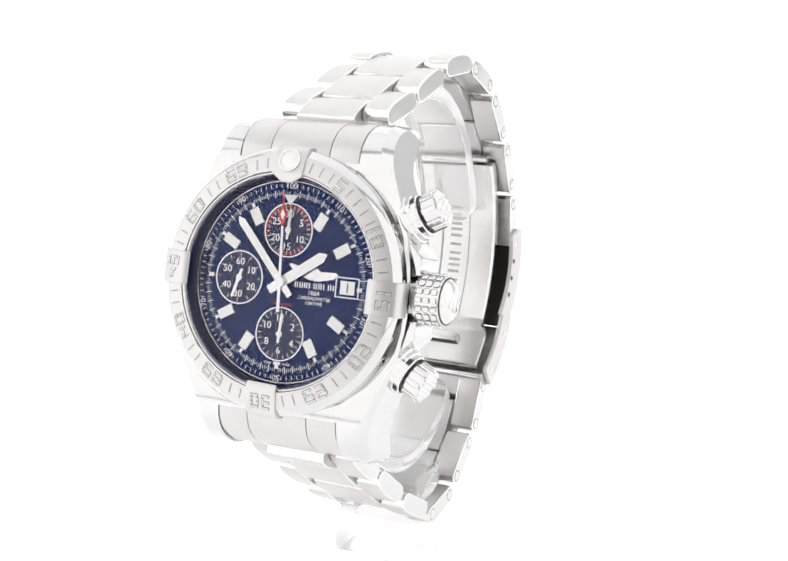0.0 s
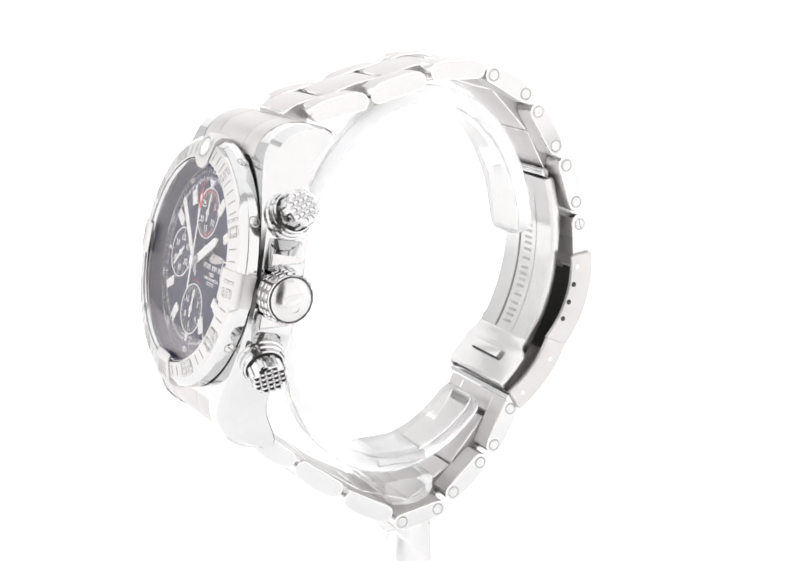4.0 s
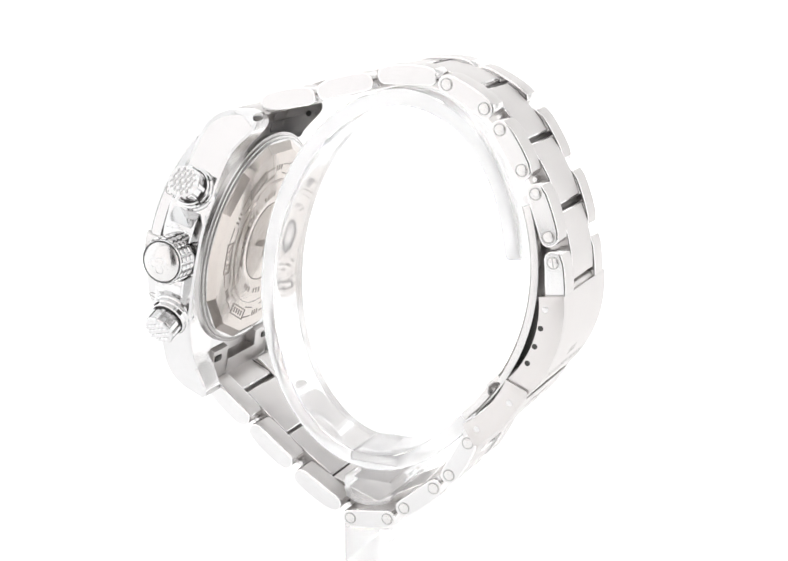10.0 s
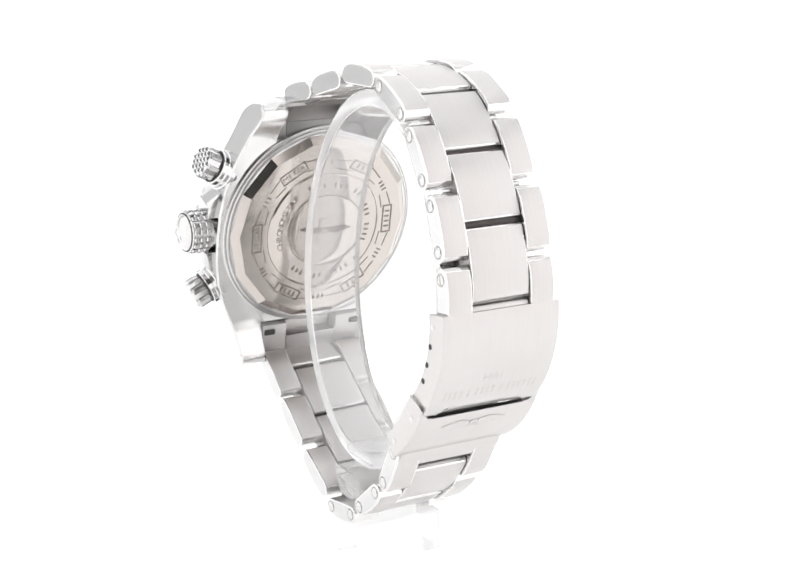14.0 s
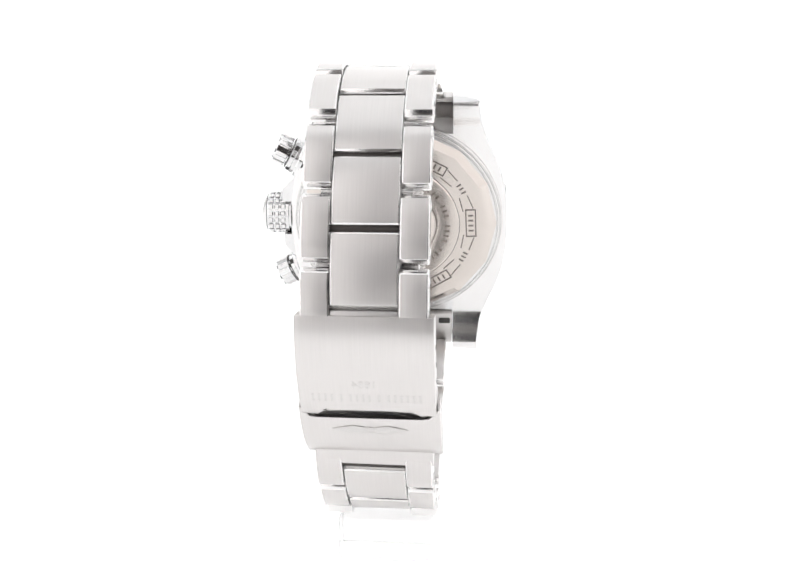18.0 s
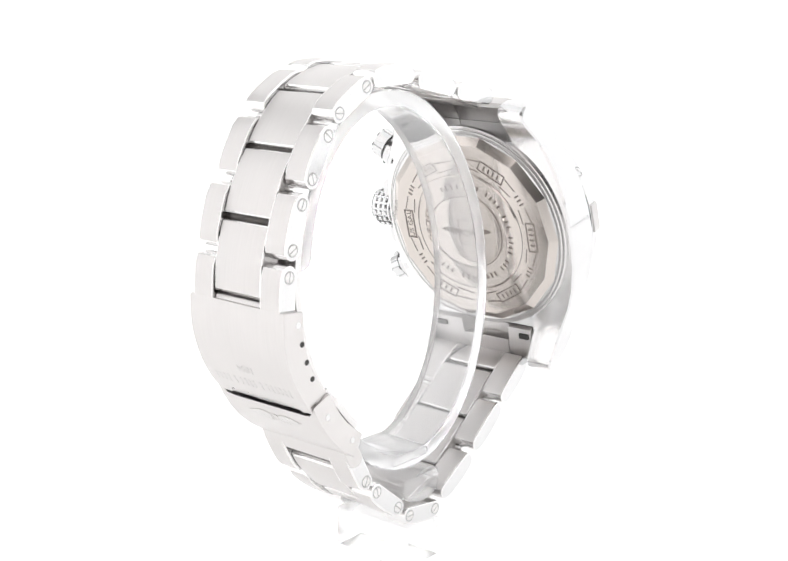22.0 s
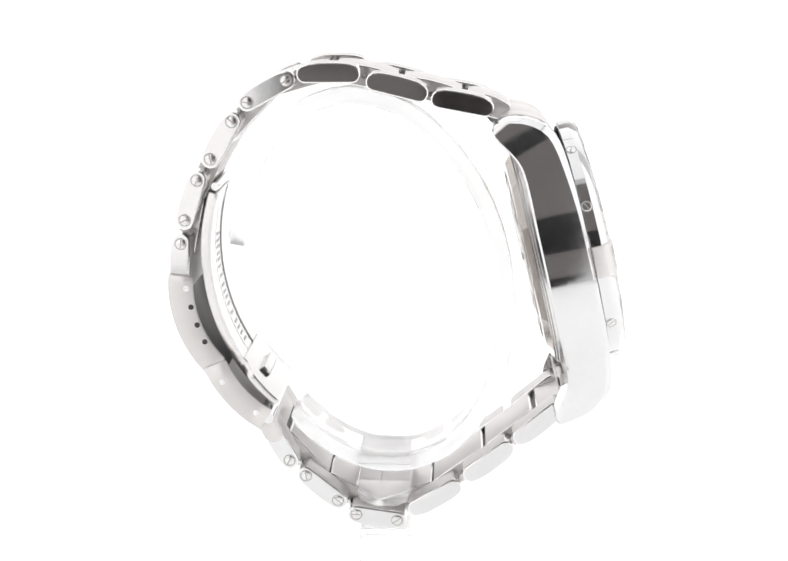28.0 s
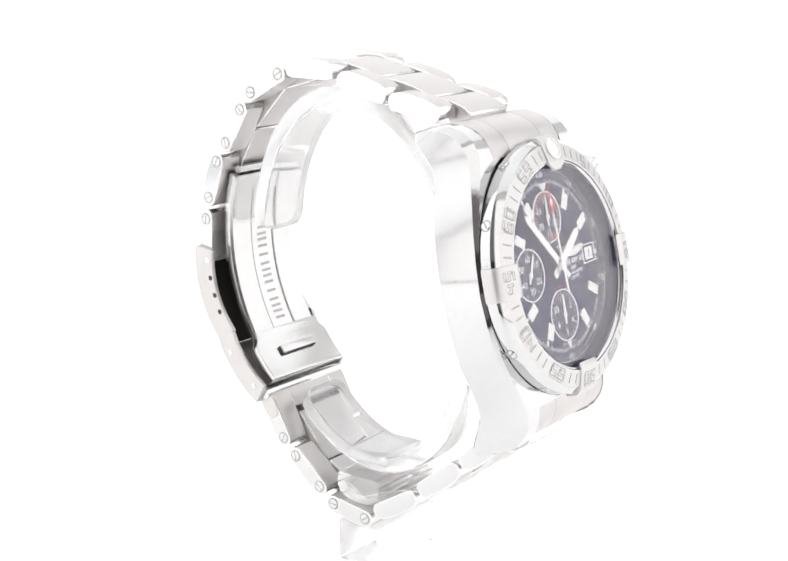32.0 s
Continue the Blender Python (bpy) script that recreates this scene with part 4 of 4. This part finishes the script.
    # folding blade under the cover
    blade_arc = arc_of((30.8, -20.4), (32.1, -38.0), (21.2, -59.2))
    section = [(-8.4, 0), (8.4, 0), (8.4, 1.3), (8.0, 1.7), (3.1, 1.7), (2.95, 1.55), (-2.95, 1.55), (-3.1, 1.7), (-8.0, 1.7), (-8.4, 1.3)]
    blade = part("clasp_blade", soften(sweep(section, blade_arc, 24), 0.2, 2, 50), SATIN, watch, "polished inner folding blade of the clasp", at, 35)
    for px in (-3.0, 3.0):
        part("blade_groove", sweep([(px - 0.13, 1.5), (px + 0.13, 1.5), (px + 0.13, 1.72), (px - 0.13, 1.72)],
             (*blade_arc[:3], blade_arc[3] + (blade_arc[4] - blade_arc[3]) * 0.08, blade_arc[3] + (blade_arc[4] - blade_arc[3]) * 0.86), 24), ENGRAVED, blade, "engraved line", at)
    bar = finish(box(-1.2, 1.2, -0.26, 0.26, -0.04, 0.03), ENGRAVED)
    for k in range(9):
        for du in (-0.016, 0.016) if k not in (3, 6) else (0.0,):
            piece("engraved_bar", bar, blade, on_arc((*blade_arc[:2], blade_arc[2] - 1.55, *blade_arc[3:]), 0.24 + k * 0.06 + du, 0.0))
    # the blade flares into a broad plate at its lower end
    cyb, czb, rb, b0, b1 = blade_arc
    bm, rows = bmesh.new(), []
    for k in range(15):
        u = 0.78 + 0.25 * k / 14
        e = min(1.0, max(0.0, (u - 0.80) / 0.06))
        w = 8.35 + 1.6 * e * e * (3 - 2 * e)
        ang = b0 + (b1 - b0) * u
        rows.append([bm.verts.new((px, cyb + r * math.cos(ang), czb + r * math.sin(ang))) for px, r in ((-w, rb - 0.5), (w, rb - 0.5), (w, rb - 2.0), (-w, rb - 2.0))])
    for p, q in zip(rows, rows[1:]):
        for c in range(4):
            bm.faces.new((p[c], p[(c + 1) % 4], q[(c + 1) % 4], q[c]))
    bm.faces.new(rows[0][::-1])
    bm.faces.new(rows[-1])
    bmesh.ops.recalc_face_normals(bm, faces=bm.faces)
    foot = part("blade_foot", soften(bm, 0.25, 2, 50), SATIN, blade, "flared foot plate of the folding blade", at, 35)
    tongue = on_arc((*blade_arc[:2], blade_arc[2] - 2.0, *blade_arc[3:]), 0.905, 0)
    # near-black patch under the bar paints the shade along its edge
    part("foot_bar_shade", box(-4.5, 4.72, -0.9, 0.92, -0.5, 0.03), HOLE_SHADE, foot, "dark strip painted as shade beside the raised bar", tongue)
    part("foot_bar", box(-4.6, 4.6, -1.05, 0.72, -0.9, 0.1, 0.25), SATIN, foot, "narrow raised bar on the blade foot", tongue)
    part("blade_hinge", rod((-7.2, 29.8, -19.7), (7.2, 29.8, -19.7), 0.75, 20), POLISHED, blade, "hinge tube of the blade", at)
    part("lower_hinge", rod((-10.8, 21.0, -61.6), (10.8, 21.0, -61.6), 1.1, 20), POLISHED, flap, "hinge tube of the clasp", at)
    part("clasp_end_link", prism(link_outline(6.0, THICK, 0.2), -10.2, 10.2, 0.22, 2), BRUSHED, watch, "brushed end piece that joins clasp and bracelet", along((19.6, -65.9), (22.0, -61.6), x + 0.2, -1), 28)


clasp()


# ---- the clear stand ----
def stand():
    ring = tagged(new("display_ring"), "clear acrylic open ring inside the bracelet holding the watch", "watch stand")
    cy, cz, a, b, lean = 2.3, -38.1, 25.6, 36.1, radians(11)
    lead = [0, 0.12, 0.4, 0.9, 1.6, 2.6]      # the band's ends are rounded at the corners
    th = [radians(19) + v / 29 for v in lead] + list(np.linspace(radians(27), radians(314), 56)) + [radians(322) - v / 29 for v in lead[::-1]]
    rows = []
    bm = bmesh.new()
    t = 3.1
    for k, ang in enumerate(th):
        v = lead[min(k, len(th) - 1 - k, 5)]
        w = 5.4 - 2.6 + math.sqrt(max(0.0, 2.6 ** 2 - (2.6 - v) ** 2))
        row = []
        for q, x in ((0, -w), (0, w), (t, w), (t, -w)):
            ca, sa = (a - q) * math.cos(ang), (b - q) * math.sin(ang)
            row.append(bm.verts.new((x, cy + ca * math.cos(lean) + sa * math.sin(lean), cz - ca * math.sin(lean) + sa * math.cos(lean) + LIFT)))
        rows.append(row)
    for p, q in zip(rows, rows[1:]):
        for i in range(4):
            face(bm, (p[i], p[(i + 1) % 4], q[(i + 1) % 4], q[i]), i % 2)
    face(bm, rows[0][::-1], 1)
    face(bm, rows[-1], 1)
    bmesh.ops.recalc_face_normals(bm, faces=bm.faces)
    ob = part("ring_band", soften(bm, 0.3, 2, 50), [ACRYLIC, FROSTED], ring, "clear bent acrylic band", crease=35)
    ob.visible_shadow = False
    line = [(4.9, -74.35), (5.2, -75.0), (4.95, -75.3), (5.2, -75.6), (4.95, -76.4), (5.2, -76.8), (4.4, -78.4), (2.2, -79.35), (0, -79.6), (-2.2, -79.45), (-4.2, -78.6),
            (-4.9, -76.8), (-4.65, -76.4), (-4.9, -75.6), (-4.65, -75.3), (-4.9, -75.0), (-4.6, -74.35)]
    ob = part("ring_foot", prism([(y, z + LIFT) for y, z in line], -8.6, 8.6, 0.15, 2), FOOTING, ring, "clear ribbed foot under the band", crease=35)
    ob.visible_shadow = False
    ob = part("ring_saddle", box(-6.2, 6.2, -4.7, 5.0, LIFT - 72.2, LIFT - 70.6, 0.3), FOOTING, ring, "clear plate on the band")
    ob.visible_shadow = False
    block = tagged(new("display_block"), "low clear acrylic block under the bracelet", "watch stand")
    ob = part("block_body", box(-9, 9, -4.75, 4.75, 0.12, LIFT - 83.75, 0.5, 3), FOOTING, block, "clear acrylic block")
    ob.visible_shadow = False
    return ring, block


display_ring, display_block = stand()


# ---- what moves ----
def motions():
    turns = [(t, pose(0, 0, 0, 0, 0, START + RATE * t)) for t in range(0, 33, 2)]
    walk(watch, turns)
    walk(display_ring, turns)
    walk(display_block, turns)
    walk(seconds_hand, [(t, FACE @ move(-8.4, 0, 0) @ spin(-198 - 6.0 * t)) for t in range(0, 33, 4)])


motions()
